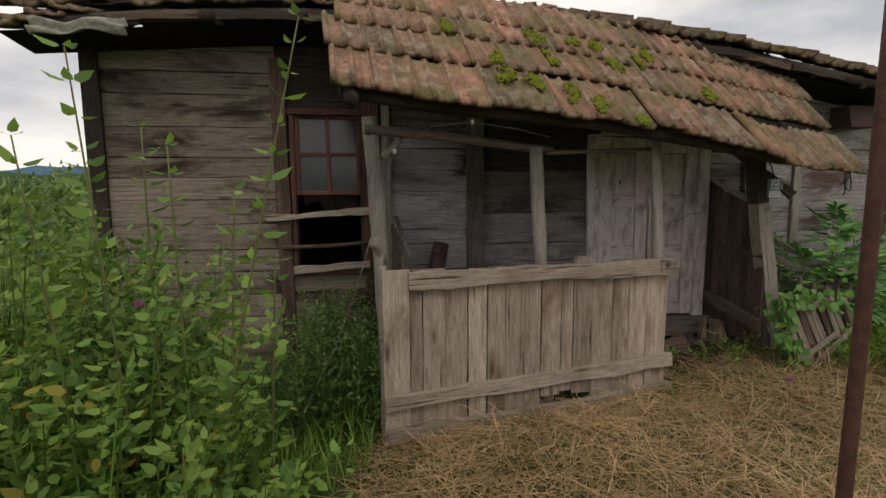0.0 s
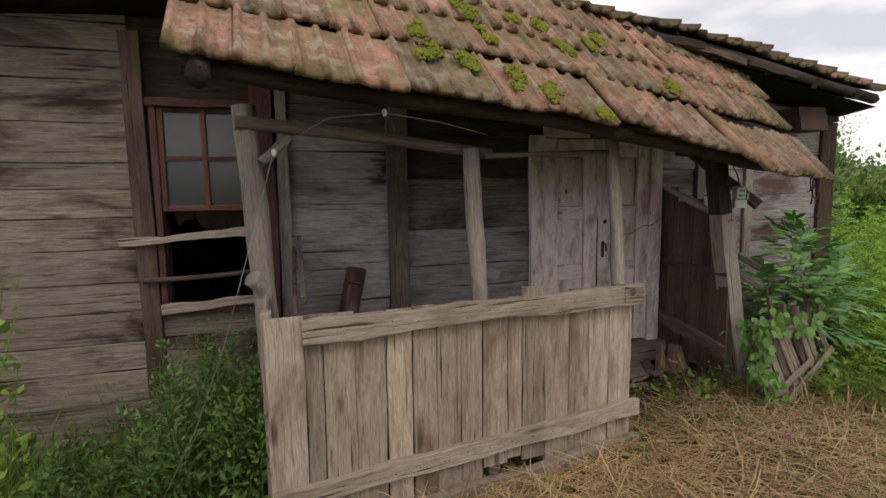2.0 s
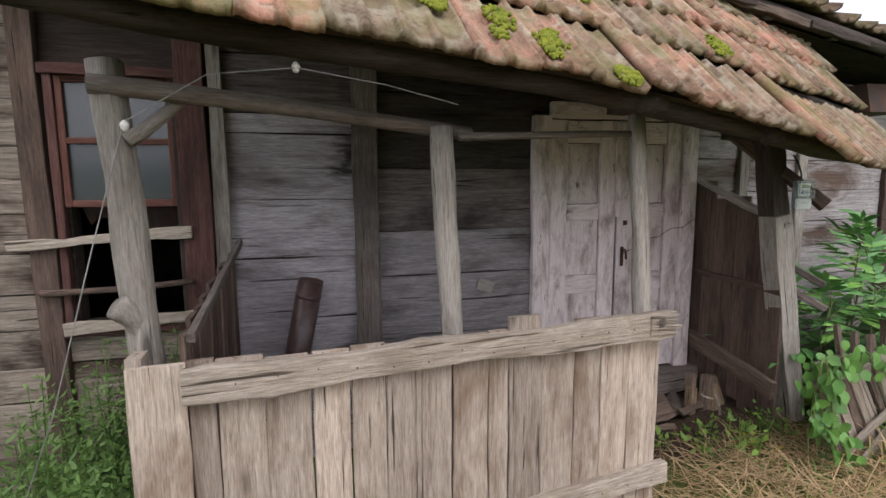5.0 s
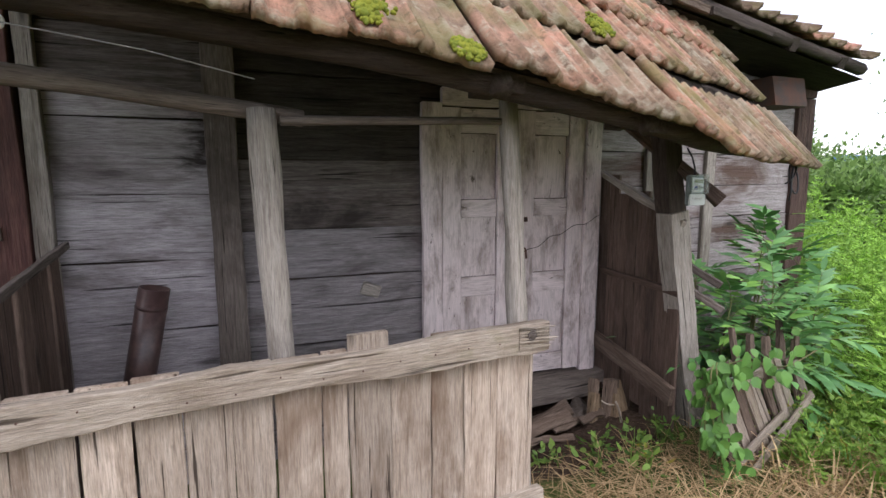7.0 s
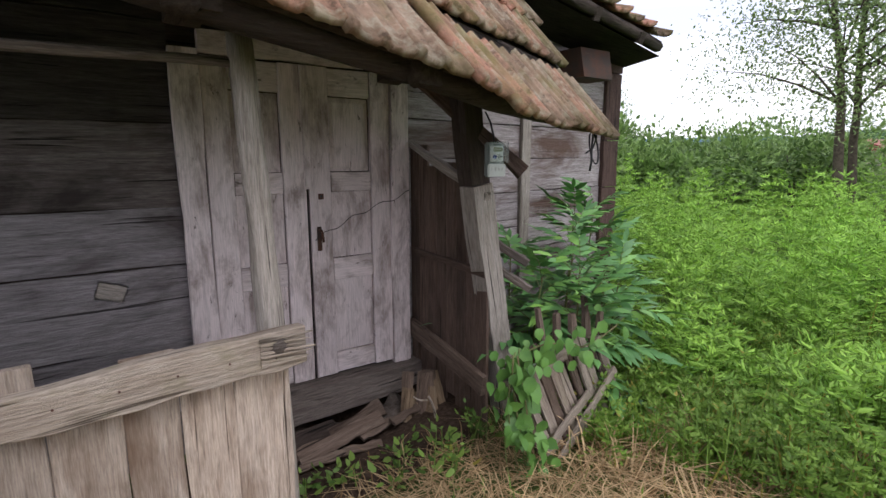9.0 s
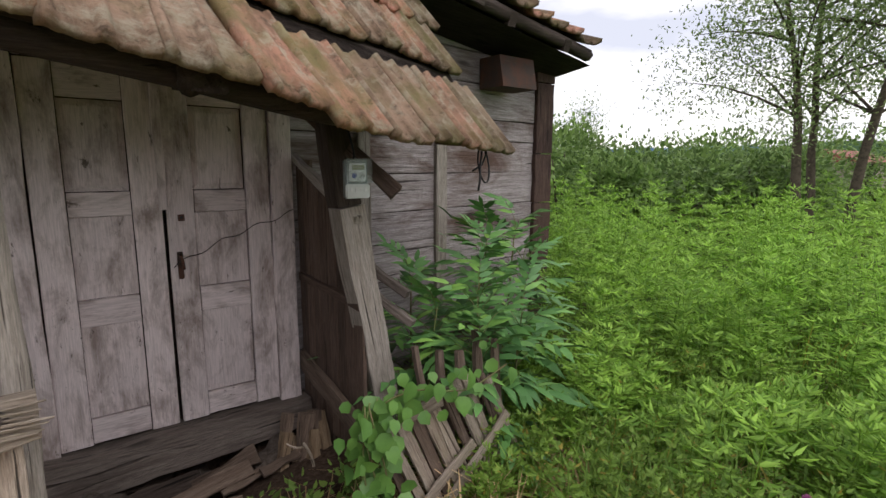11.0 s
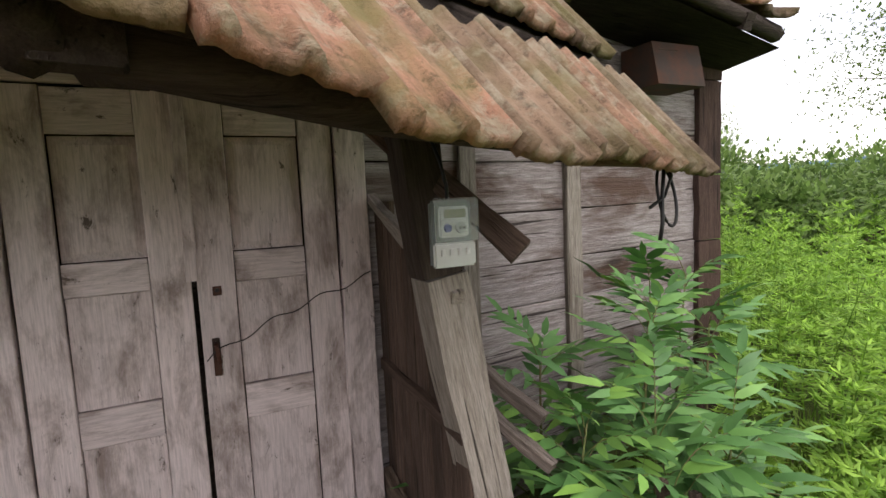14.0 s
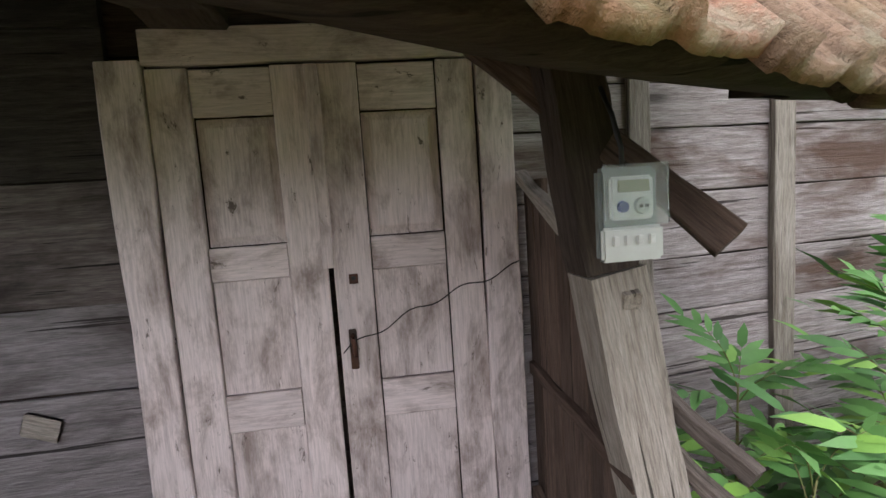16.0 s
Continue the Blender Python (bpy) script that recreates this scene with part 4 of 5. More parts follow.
def tile_mesh(name, w, length, mat, rng, curl=0.0):
    """An interlocking clay tile with rounded ribs, its lower edge at local y = 0, running up along y."""
    bm = bmesh.new()
    nu, nv = 30, 3
    rows_up, rows_dn = [], []
    chip = [rng.uniform(-0.004, 0.004) for _ in range(nu + 1)]
    for j in range(nv + 1):
        y = length * j / nv
        up, dn = [], []
        for i in range(nu + 1):
            u = i / nu
            h = 0.0
            for mid, wide, tall in ((0.07, 0.075, 0.024), (0.52, 0.085, 0.020), (0.97, 0.05, 0.018)):
                h = max(h, tall * max(0.0, 1 - (abs(u - mid) / wide) ** 2) ** 0.6)
            h += 0.004 * math.sin(math.pi * min(1.0, abs(u - 0.3) * 3))
            h += curl * (u - 0.5) ** 2
            yy = y + (chip[i] if j == 0 else 0)
            up.append(bm.verts.new((w * (u - 0.5), yy, h)))
            dn.append(bm.verts.new((w * (u - 0.5), yy, h * 0.3 + curl * (u - 0.5) ** 2 * 0.7 - 0.024)))
        rows_up.append(up)
        rows_dn.append(dn)
    for j in range(nv):
        for i in range(nu):
            bm.faces.new((rows_up[j][i], rows_up[j][i + 1], rows_up[j + 1][i + 1], rows_up[j + 1][i]))
            bm.faces.new((rows_dn[j][i], rows_dn[j + 1][i], rows_dn[j + 1][i + 1], rows_dn[j][i + 1]))
    for i in range(nu):
        bm.faces.new((rows_up[0][i], rows_dn[0][i], rows_dn[0][i + 1], rows_up[0][i + 1]))
    for j in range(nv):
        bm.faces.new((rows_up[j][0], rows_up[j + 1][0], rows_dn[j + 1][0], rows_dn[j][0]))
        bm.faces.new((rows_up[j][-1], rows_dn[j][-1], rows_dn[j + 1][-1], rows_up[j + 1][-1]))
    me = finish(bm, name, mat, True)
    return me


def moss_mesh(name, size, rng):
    """A cushion of moss: a lumpy low dome with many small tufts."""
    bm = bmesh.new()
    for _ in range(int(60 * size / 0.06)):
        a, r = rng.uniform(0, 6.28), size * math.sqrt(rng.random())
        rad = rng.uniform(0.006, 0.016) * (1.3 - r / size * 0.6)
        bmesh.ops.create_icosphere(bm, subdivisions=1, radius=rad, matrix=Matrix.Translation((r * math.cos(a), r * math.sin(a) * 1.3, rad * 0.4)))
    return finish(bm, name, M_MOSS, True)


porch_roof = thing("porch_roof", "sagging porch roof of mossy clay tiles", "roof", at=(1.7, 3.5, 2.3))
TW = 0.243
tile_kinds = [tile_mesh("tile", TW + 0.012, 0.48, M_TILE, random.Random(i), R.uniform(0, 0.01)) for i in range(5)]
MOSS_AT = {1: [(1.25, 0.20), (1.42, 0.12), (1.0, 0.3), (1.75, 0.06), (0.75, 0.34)], 2: [(0.75, 0.1), (1.2, 0.2), (1.75, 0.25), (2.6, 0.1)],
           3: [(0.4, 0.1), (1.15, 0.1), (1.5, 0.12), (1.7, 0.1), (2.05, 0.06), (2.2, 0.1)]}
def surf(x, d):
    """Frame of the roof's plane at a point: across, up the slope, outward."""
    p = roof_point(x, d)
    ex = (roof_point(x + 0.05, d) - roof_point(x - 0.05, d)).normalized()
    ey = (roof_point(x, d + 0.05) - roof_point(x, d - 0.05)).normalized()
    ez = ex.cross(ey).normalized()
    ey = ez.cross(ex)
    m = Matrix((ex, ey, ez)).transposed().to_4x4()
    m.translation = p
    return m


for row, d0 in ((0, 3.05), (1, 3.40), (2, 3.68), (3, 3.90)):
    n = 19
    for i in range(n):
        x = -0.42 + 0.12 + i * TW + ((0.03, -0.02, 0.05, 0.0)[row] + (0.07, 0.02, 0.0, 0.0)[row] * i / 14) + R.uniform(-0.008, 0.008)
        d = d0 + R.uniform(-0.015, 0.015)
        if row == 0 and x > 3.08:
            d -= 0.075
        m = surf(x, d)
        tilt = 0.065 + R.uniform(-0.012, 0.012)
        lift = 0.055 if row < 3 else 0.05
        if row == 0 and abs(x - 1.9) < 0.12:
            lift += 0.03
        m = m @ Matrix.Translation((0, 0, lift)) @ Matrix.Rotation(-tilt, 4, "X") @ Matrix.Rotation(R.uniform(-0.035, 0.035), 4, "Z") @ Matrix.Rotation(R.uniform(-0.02, 0.02), 4, "Y")
        part("tile", tile_kinds[R.randrange(5)], porch_roof, m)
for row, spots in MOSS_AT.items():
    d0 = (3.05, 3.40, 3.68)[row - 1]
    for x, up in spots:
        for k in range(3):
            xx, dd = x + R.uniform(-0.05, 0.05), d0 + up * 0.75 + R.uniform(-0.05, 0.05)
            me = moss_mesh("moss_cushion", R.uniform(0.03, 0.075), R)
            part("moss_cushion", me, porch_roof, surf(xx, dd) @ Matrix.Translation((0, 0, 0.066)), "bright green moss cushion")
# battens and rafters below the tiles
for d in (3.12, 3.40, 3.68, 3.93):
    pts = [roof_point(-0.36 + 4.5 * i / 14, d) - Vector((0, 0, 0.005)) for i in range(15)]
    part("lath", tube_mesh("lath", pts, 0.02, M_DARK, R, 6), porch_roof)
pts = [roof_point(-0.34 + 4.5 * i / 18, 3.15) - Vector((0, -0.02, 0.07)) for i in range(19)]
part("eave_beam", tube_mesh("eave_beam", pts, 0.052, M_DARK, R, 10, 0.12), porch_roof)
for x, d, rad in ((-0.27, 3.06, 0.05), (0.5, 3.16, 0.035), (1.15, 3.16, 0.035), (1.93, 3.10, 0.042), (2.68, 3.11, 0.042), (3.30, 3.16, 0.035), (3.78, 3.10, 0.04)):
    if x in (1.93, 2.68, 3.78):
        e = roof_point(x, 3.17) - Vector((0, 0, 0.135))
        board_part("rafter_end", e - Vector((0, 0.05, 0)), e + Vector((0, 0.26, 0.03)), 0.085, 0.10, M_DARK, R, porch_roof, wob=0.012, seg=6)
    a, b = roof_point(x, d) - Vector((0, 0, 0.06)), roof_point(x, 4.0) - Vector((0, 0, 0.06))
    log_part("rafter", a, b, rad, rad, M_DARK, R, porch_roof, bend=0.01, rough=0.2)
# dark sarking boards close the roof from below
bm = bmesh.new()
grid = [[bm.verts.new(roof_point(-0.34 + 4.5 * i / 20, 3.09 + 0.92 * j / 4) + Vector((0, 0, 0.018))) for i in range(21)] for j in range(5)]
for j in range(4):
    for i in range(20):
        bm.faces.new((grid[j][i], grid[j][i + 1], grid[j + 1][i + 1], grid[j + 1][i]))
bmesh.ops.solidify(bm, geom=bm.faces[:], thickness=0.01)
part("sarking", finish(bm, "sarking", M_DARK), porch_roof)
# cables hanging at the eave's end
cab = thing("hanging_cable", "looped black cable hanging from the eave end", "cable", at=(4.12, 3.86, 1.65))
pts = [(4.12 + 0.035 * math.sin(a), 3.88 + 0.02 * math.cos(a), 1.66 + 0.09 * math.cos(a)) for a in np.linspace(0, 6.6, 24)]
part("loop", tube_mesh("loop", pts, 0.005, M_BLACK, R, 6), cab)
part("tail", tube_mesh("tail", [(4.11, 3.88, 1.76), (4.09, 3.87, 1.66), (4.08, 3.86, 1.58), (4.07, 3.86, 1.53)], 0.006, M_BLACK, R, 6), cab)
part("tail", tube_mesh("tail", [(4.12, 3.88, 1.80), (4.14, 3.88, 1.72), (4.10, 3.87, 1.66), (4.03, 3.86, 1.63)], 0.005, M_BLACK, R, 6), cab)
stick = thing("eave_stick", "splintered stick under the eave end", "stick", at=(3.7, 3.6, 1.72))
log_part("stick", (3.80, 3.84, 1.775), (4.27, 3.95, 1.77), 0.022, 0.012, M_BROWN, R, stick, bend=0.008)

# overhead wire with porcelain knobs
wirething = thing("slack_wire", "slack grey wire from porch eave to the ground", "wire", at=(0.0, 3.3, 1.9))
pts = [Vector((1.10, 3.36, 1.97)), Vector((0.82, 3.30, 2.02)), Vector((0.52, 3.24, 2.05)), Vector((0.25, 3.25, 2.02)), Vector((0.0, 3.27, 1.87)), Vector((-0.12, 3.25, 1.45)), Vector((-0.27, 3.27, 0.95)), Vector((-0.42, 3.28, 0.55)), Vector((-0.62, 3.3, 0.15)), Vector((-0.72, 3.3, -0.1))]
part("wire", tube_mesh("wire", pts, 0.0022, M_WIRE, R, 5, 0), wirething)
for p in ((0.52, 3.25, 2.055), (0.0, 3.275, 1.86)):
    bm = bmesh.new()
    for dz, r in ((0.008, 0.009), (0.0, 0.014), (-0.009, 0.011)):
        bmesh.ops.create_uvsphere(bm, u_segments=12, v_segments=8, radius=r, matrix=Matrix.Translation((p[0], p[1], p[2] + dz)))
    part("insulator", finish(bm, "insulator", M_WHITE, True), wirething, Matrix(), "white porcelain knob")

# ---- main roof ----
main_roof = thing("roof", "sagging old tiled main roof with dark eaves", "roof", kind="structure", at=(1.6, 6.5, 3.0))
MT = [(-3.1, 2.98), (-1.0, 3.12), (0.3, 3.15), (2.2, 3.05), (3.9, 2.89), (6.2, 2.66)]
def main_point(x, s):
    """s metres back from the eave edge, over the ground."""
    return Vector((x, 4.42 + s + 0.145 * max(0.0, x - XB), lerp_table(MT, x) + 0.42 * s))
bm = bmesh.new()
for lo, hi in ((-0.05, -0.02),):
    grid = [[bm.verts.new(main_point(-3.0 + 9.2 * i / 30, 0.02 + 2.3 * j) - Vector((0, 0, 0.06))) for i in range(31)] for j in range(2)]
    for i in range(30):
        bm.faces.new((grid[0][i], grid[0][i + 1], grid[1][i + 1], grid[1][i]))
    back = [bm.verts.new((v.co.x, 9.6, v.co.z - 0.95)) for v in grid[1]]
    for i in range(30):
        bm.faces.new((grid[1][i], grid[1][i + 1], back[i + 1], back[i]))
bmesh.ops.solidify(bm, geom=bm.faces[:], thickness=0.03)
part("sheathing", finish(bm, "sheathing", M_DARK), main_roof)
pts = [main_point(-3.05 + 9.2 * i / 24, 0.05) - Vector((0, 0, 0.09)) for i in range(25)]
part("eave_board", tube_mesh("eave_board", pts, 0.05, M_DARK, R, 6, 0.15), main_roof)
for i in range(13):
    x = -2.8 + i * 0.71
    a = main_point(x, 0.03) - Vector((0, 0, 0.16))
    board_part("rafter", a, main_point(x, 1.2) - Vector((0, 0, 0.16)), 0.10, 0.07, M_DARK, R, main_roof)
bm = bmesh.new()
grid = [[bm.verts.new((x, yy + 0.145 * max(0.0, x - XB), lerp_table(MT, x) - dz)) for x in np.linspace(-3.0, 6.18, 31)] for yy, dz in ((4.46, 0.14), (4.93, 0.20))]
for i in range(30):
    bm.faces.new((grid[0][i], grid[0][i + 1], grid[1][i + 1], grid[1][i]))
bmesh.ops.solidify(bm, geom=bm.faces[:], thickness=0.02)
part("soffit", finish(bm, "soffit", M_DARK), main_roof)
old_kinds = [tile_mesh("roof_tile", 0.24, 0.42, M_OLDTILE, random.Random(20 + i), 0.12) for i in range(4)]
for row in range(4):
    for i in range(41):
        x = -3.0 + 0.226 * i + R.uniform(-0.02, 0.02)
        s = row * 0.30 + R.uniform(-0.04, 0.03)
        if row == 0 and R.random() < 0.12:
            continue
        p = main_point(x, s)
        m = Matrix.Translation(p + Vector((0, 0, 0.02 + R.uniform(0, 0.035)))) @ Matrix.Rotation(math.atan(0.42) - 0.06 + R.uniform(-0.05, 0.05), 4, "X") @ Matrix.Rotation(R.uniform(-0.12, 0.12), 4, "Z") @ Matrix.Rotation(R.uniform(-0.1, 0.1), 4, "Y")
        part("roof_tile", old_kinds[R.randrange(4)], main_roof, m)
# broken boards between the two roofs
for i in range(11):
    x = -2.7 + 0.68 * i + R.uniform(-0.2, 0.2)
    p = main_point(x, 0.02) - Vector((0, 0.02, 0.10 + R.uniform(0, 0.05)))
    q = main_point(x + R.uniform(0.5, 1.0), 0.02) - Vector((0, R.uniform(-0.02, 0.06), 0.10 + R.uniform(0, 0.06)))
    board_part("broken_board", p, q, 0.06, 0.025, M_ROT if i % 2 else M_DARK, R, main_roof, wob=0.012)
# loose clay tiles and a rag on the far end of the eave
for i in range(4):
    m = pose(-2.95 + 0.17 * i, 4.30 + 0.03 * i, 2.86 + 0.055 * i, 14, -4 + 3 * i, 6 * i - 10)
    t = tagged(new("loose_tile", tile_kinds[i]), "loose red clay tile on the eave corner", "tile", "loose tiles on the eave")
    t.matrix_world = m
rag_bm = bmesh.new()
bmesh.ops.create_grid(rag_bm, x_segments=14, y_segments=6, size=1)
for v in rag_bm.verts:
    v.co = Vector((v.co.x * 0.33, v.co.y * 0.06, 0.04 * math.sin(v.co.x * 5) + 0.03 * math.sin(v.co.y * 4 + v.co.x * 3)))
bmesh.ops.solidify(rag_bm, geom=rag_bm.faces[:], thickness=0.012)
rag = tagged(new("rag", finish(rag_bm, "rag", M_CLOTH, True)), "dirty pale rag stuffed under the eave tiles", "rag")
rag.matrix_world = pose(-2.35, 4.32, 2.87, 70, -6, 0)

# rusty sheet-metal box under the eave
tin = thing("rusty_metal_box", "open rusty sheet metal box on a beam end", "box", at=(5.24, 4.95, 2.4))
bm = bmesh.new()
bmesh.ops.create_cube(bm, size=1)
for v in bm.verts:
    v.co = ((5.16, 5.53)[v.co.x > 0], (4.86, 5.14)[v.co.y > 0], (2.26, 2.50)[v.co.z > 0])
for v in bm.verts:
    if v.co.z > 2.4 and v.co.y < 4.95:
        v.co.y += 0.05
end = max(bm.faces, key=lambda f: f.calc_center_median().x)
bmesh.ops.delete(bm, geom=[end], context="FACES_ONLY")
bmesh.ops.solidify(bm, geom=bm.faces[:], thickness=0.006)
part("shell", finish(bm, "shell", M_TIN), tin)
part("beam_end", box_mesh("beam_end", 5.19, 5.36, 4.90, 5.13, 2.27, 2.47, M_ROT, 0.01), tin)

# brown stove pipe leaning against the porch wall
pipe = thing("stove_pipe", "brown enamelled stove pipe leaning on the porch wall", "pipe", at=(0.40, 4.65, 0.0))
bm = bmesh.new()
bmesh.ops.create_cone(bm, cap_ends=False, segments=28, radius1=0.078, radius2=0.078, depth=1.15)
bmesh.ops.solidify(bm, geom=bm.faces[:], thickness=0.004)
m = Matrix.Translation((0.41, 4.72, 0.52)) @ Matrix.Rotation(radians(12), 4, "Y")
part("tube", finish(bm, "tube", M_PIPE, True), pipe, m)
bm = bmesh.new()
bmesh.ops.create_cone(bm, cap_ends=False, segments=28, radius1=0.081, radius2=0.081, depth=0.02)
bmesh.ops.solidify(bm, geom=bm.faces[:], thickness=0.006)
part("seam_ring", finish(bm, "seam_ring", M_PIPE, True), pipe, m @ Matrix.Translation((0, 0, 0.47)))

# rusty iron bar in the yard
iron = thing("iron_bar", "rusty upright iron bar in the straw", "bar", at=(1.01, 0.9, 0.0))
log_part("bar", (0.995, 0.90, -0.3), (1.02, 0.90, 2.1), 0.018, 0.018, M_RUST, R, iron, bend=0.006, rough=0.08, seg=8)

# ---- wattle fence piece ----
wattle = thing("wattle_panel", "leaning grey wattle fence panel with vines", "fence", at=(3.8, 3.65, 0.3))
def wat(x, z, y=3.62):
    return Vector((3.34 + x * 1.12, y + 0.12 * z - 0.02 * x, z))
for i in range(11):
    a = 0.0 + i * 0.062
    board_part("slat", wat(a + 0.19, -0.08), wat(a - 0.04 + R.uniform(-0.02, 0.02), 0.60 + R.uniform(-0.05, 0.03)), R.uniform(0.042, 0.06), 0.018, M_RAIL if i % 3 else M_ROT, R, wattle, up=(1, 0, 0.2), wob=0.006, seg=8, ragged=0.03)
for i, (xa, za, xb, zb) in enumerate(((0.24, 0.0, 0.68, 0.40), (0.16, 0.08, 0.46, 0.30))):
    board_part("cross_slat", wat(xa, za, 3.592), wat(xb, zb, 3.592), 0.055, 0.016, M_RAIL, R, wattle, wob=0.006, seg=8, ragged=0.03)
board_part("top_slat", wat(-0.07, 0.50, 3.585), wat(0.30, 0.575, 3.585), 0.05, 0.03, M_RAIL, R, wattle, wob=0.012)
for i in range(5):
    board_part("broken_stake", wat(0.30 + 0.09 * i, 0.15, 3.70), wat(0.27 + 0.11 * i, 0.80 - 0.05 * (i % 3), 3.72), 0.075, 0.03, M_ROT, R, wattle, up=(1, 0, 0.1), wob=0.012, taper=0.5, ragged=0.03)
strip = tagged(new("plastic_strip", box_mesh("plastic_strip", -0.035, 0.035, -0.006, 0.006, -0.003, 0.003, M_LIGHTPL, 0.002)), "small white plastic strip on the wattle", "strip")
strip.matrix_world = Matrix.Translation(wat(0.09, 0.60, 3.545)) @ Matrix.Rotation(radians(-6), 4, "Y")

# ---- plants ----
G = np.random.default_rng(11)


def fern_plants(name, pos, heights, mat, label, leaf=0.085, pairs=4, leaves=13, spread=0.26, category="weeds", width=0.26):
    """Tall weeds with feathered leaves: many stems, each with whorls of narrow leaflets."""
    P = len(pos)
    K = leaves
    t = np.linspace(0.22, 1.0, K)[None, :] + G.uniform(-0.03, 0.03, (P, K))
    az = G.uniform(0, 6.28, (P, 1)) + np.arange(K)[None, :] * 2.4
    bend = G.normal(0, 0.12, (P, 2))
    stem = np.zeros((P, K, 3))
    stem[..., :2] = pos[:, None, :2] + bend[:, None, :] * (t[..., None] ** 2) * heights[:, None, None]
    stem[..., 2] = pos[:, None, 2] + t * heights[:, None]
    elev = 0.42 + 0.9 * np.clip(t - 0.35, 0, 1) + G.normal(0, 0.15, (P, K))
    d = np.stack([np.cos(az) * np.cos(elev), np.sin(az) * np.cos(elev), np.sin(elev)], -1)
    rl = spread * (1.15 - 0.75 * t) * G.uniform(0.7, 1.2, (P, K))
    bases, dirs, lens = [], [], []
    hs = unit(np.cross(d, np.array([0, 0, 1.0])))
    for j in range(pairs):
        u = (j + 1) / (pairs + 0.5)
        droop = np.zeros_like(d)
        droop[..., 2] = -0.5 * u * u * rl
        b = stem + d * (rl * u)[..., None] + droop
        for sg in (-1, 1):
            dd = unit(d * 0.75 + hs * sg * 0.8 - np.array([0, 0, 0.25]) + G.normal(0, 0.12, d.shape))
            bases.append(b)
            dirs.append(dd)
            lens.append(leaf * (1.1 - 0.35 * u) * G.uniform(0.7, 1.25, (P, K)) * (1.1 - 0.45 * t))
    b = stem + d * rl[..., None]
    b[..., 2] -= 0.5 * rl
    bases.append(b)
    dirs.append(unit(d - np.array([0, 0, 0.5])))
    lens.append(leaf * G.uniform(0.8, 1.2, (P, K)) * (1.1 - 0.45 * t))
    B = np.concatenate([x.reshape(-1, 3) for x in bases])
    D = np.concatenate([x.reshape(-1, 3) for x in dirs])
    L = np.concatenate([x.ravel() for x in lens])
    # stems as three-sided sticks
    lo = pos[:, None, :] + 0
    ring = np.array([[0.006, 0, 0], [-0.003, 0.005, 0], [-0.003, -0.005, 0]])
    hi = stem[:, -1][:, None, :]
    sv = np.concatenate([lo + ring, hi + ring * 0.4], 1).reshape(-1, 3)
    f = np.array([[0, 1, 4], [0, 4, 3], [1, 2, 5], [1, 5, 4], [2, 0, 3], [2, 3, 5]])
    sf = (np.arange(P)[:, None, None] * 6 + f[None]).reshape(-1, 3)
    me = leaves_mesh(name, B, D, sides(D, G), L, L * width, mat, 0.2, (sv, sf), category == "sapling")
    return tagged(new(name, me), label, category, kind="stuff")


def on_ground(x, y):
    return np.stack([x, y, ground_z(x, y)], -1)


def blades(name, pos, heights, mat, label, width=0.008, lean=0.35, category="grass", flat=0.0):
    """Grass or straw: bent blades of two joints."""
    n = len(pos)
    az = G.uniform(0, 6.28, n)
    h = np.stack([np.cos(az), np.sin(az), np.zeros(n)], -1)
    s = np.stack([-np.sin(az), np.cos(az), np.zeros(n)], -1)
    ln = np.abs(G.normal(lean, 0.2, n))[:, None]
    H = heights[:, None]
    z = np.array([0, 0, 1.0])
    if flat:
        tilt = G.uniform(0.0, flat, n)[:, None]
        d1 = unit(h + z * tilt)
        d2 = unit(h + s * G.normal(0, 0.5, n)[:, None] - z * tilt * 0.6)
    else:
        d1, d2 = unit(z + h * ln), unit(z * 0.7 + h * (ln * 2.2))
    W = width * G.uniform(0.6, 1.3, n)[:, None]
    p0, p1 = pos, pos + d1 * H * 0.55
    p2 = p1 + d2 * H * 0.45
    up = z * 0.003 if flat else 0
    v = np.stack([p0 - s * W, p0 + s * W, p1 + s * W * 0.8 + up, p1 - s * W * 0.8 + up, p2], 1).reshape(-1, 3)
    f = (np.arange(n)[:, None, None] * 5 + np.array([[0, 1, 2], [0, 2, 3], [3, 2, 4]])[None]).reshape(-1, 3)
    me = leaves_mesh(name, np.zeros((0, 3)), np.zeros((0, 3)), np.zeros((0, 3)), np.zeros(0), np.zeros(0), mat, 0, (v, f))
    return tagged(new(name, me), label, category, kind="stuff")


def scatter(n, x0, x1, y0, y1, keep=None):
    x, y = G.uniform(x0, x1, n), G.uniform(y0, y1, n)
    if keep is not None:
        k = keep(x, y)
        x, y = x[k], y[k]
    return x, y


def clear_of_house(x, y):
    return ~((x > X0 - 0.15) & (x < X1 + 0.15) & (y > WY - 0.1) & (y < 9.3))


# bright weed field beside the house
def field(x, y):
    return clear_of_house(x, y) & (x > 4.35 + 0.45 * np.clip(3.2 - y, 0, 3)) & ~((x < 5.7) & (y > 4.6))


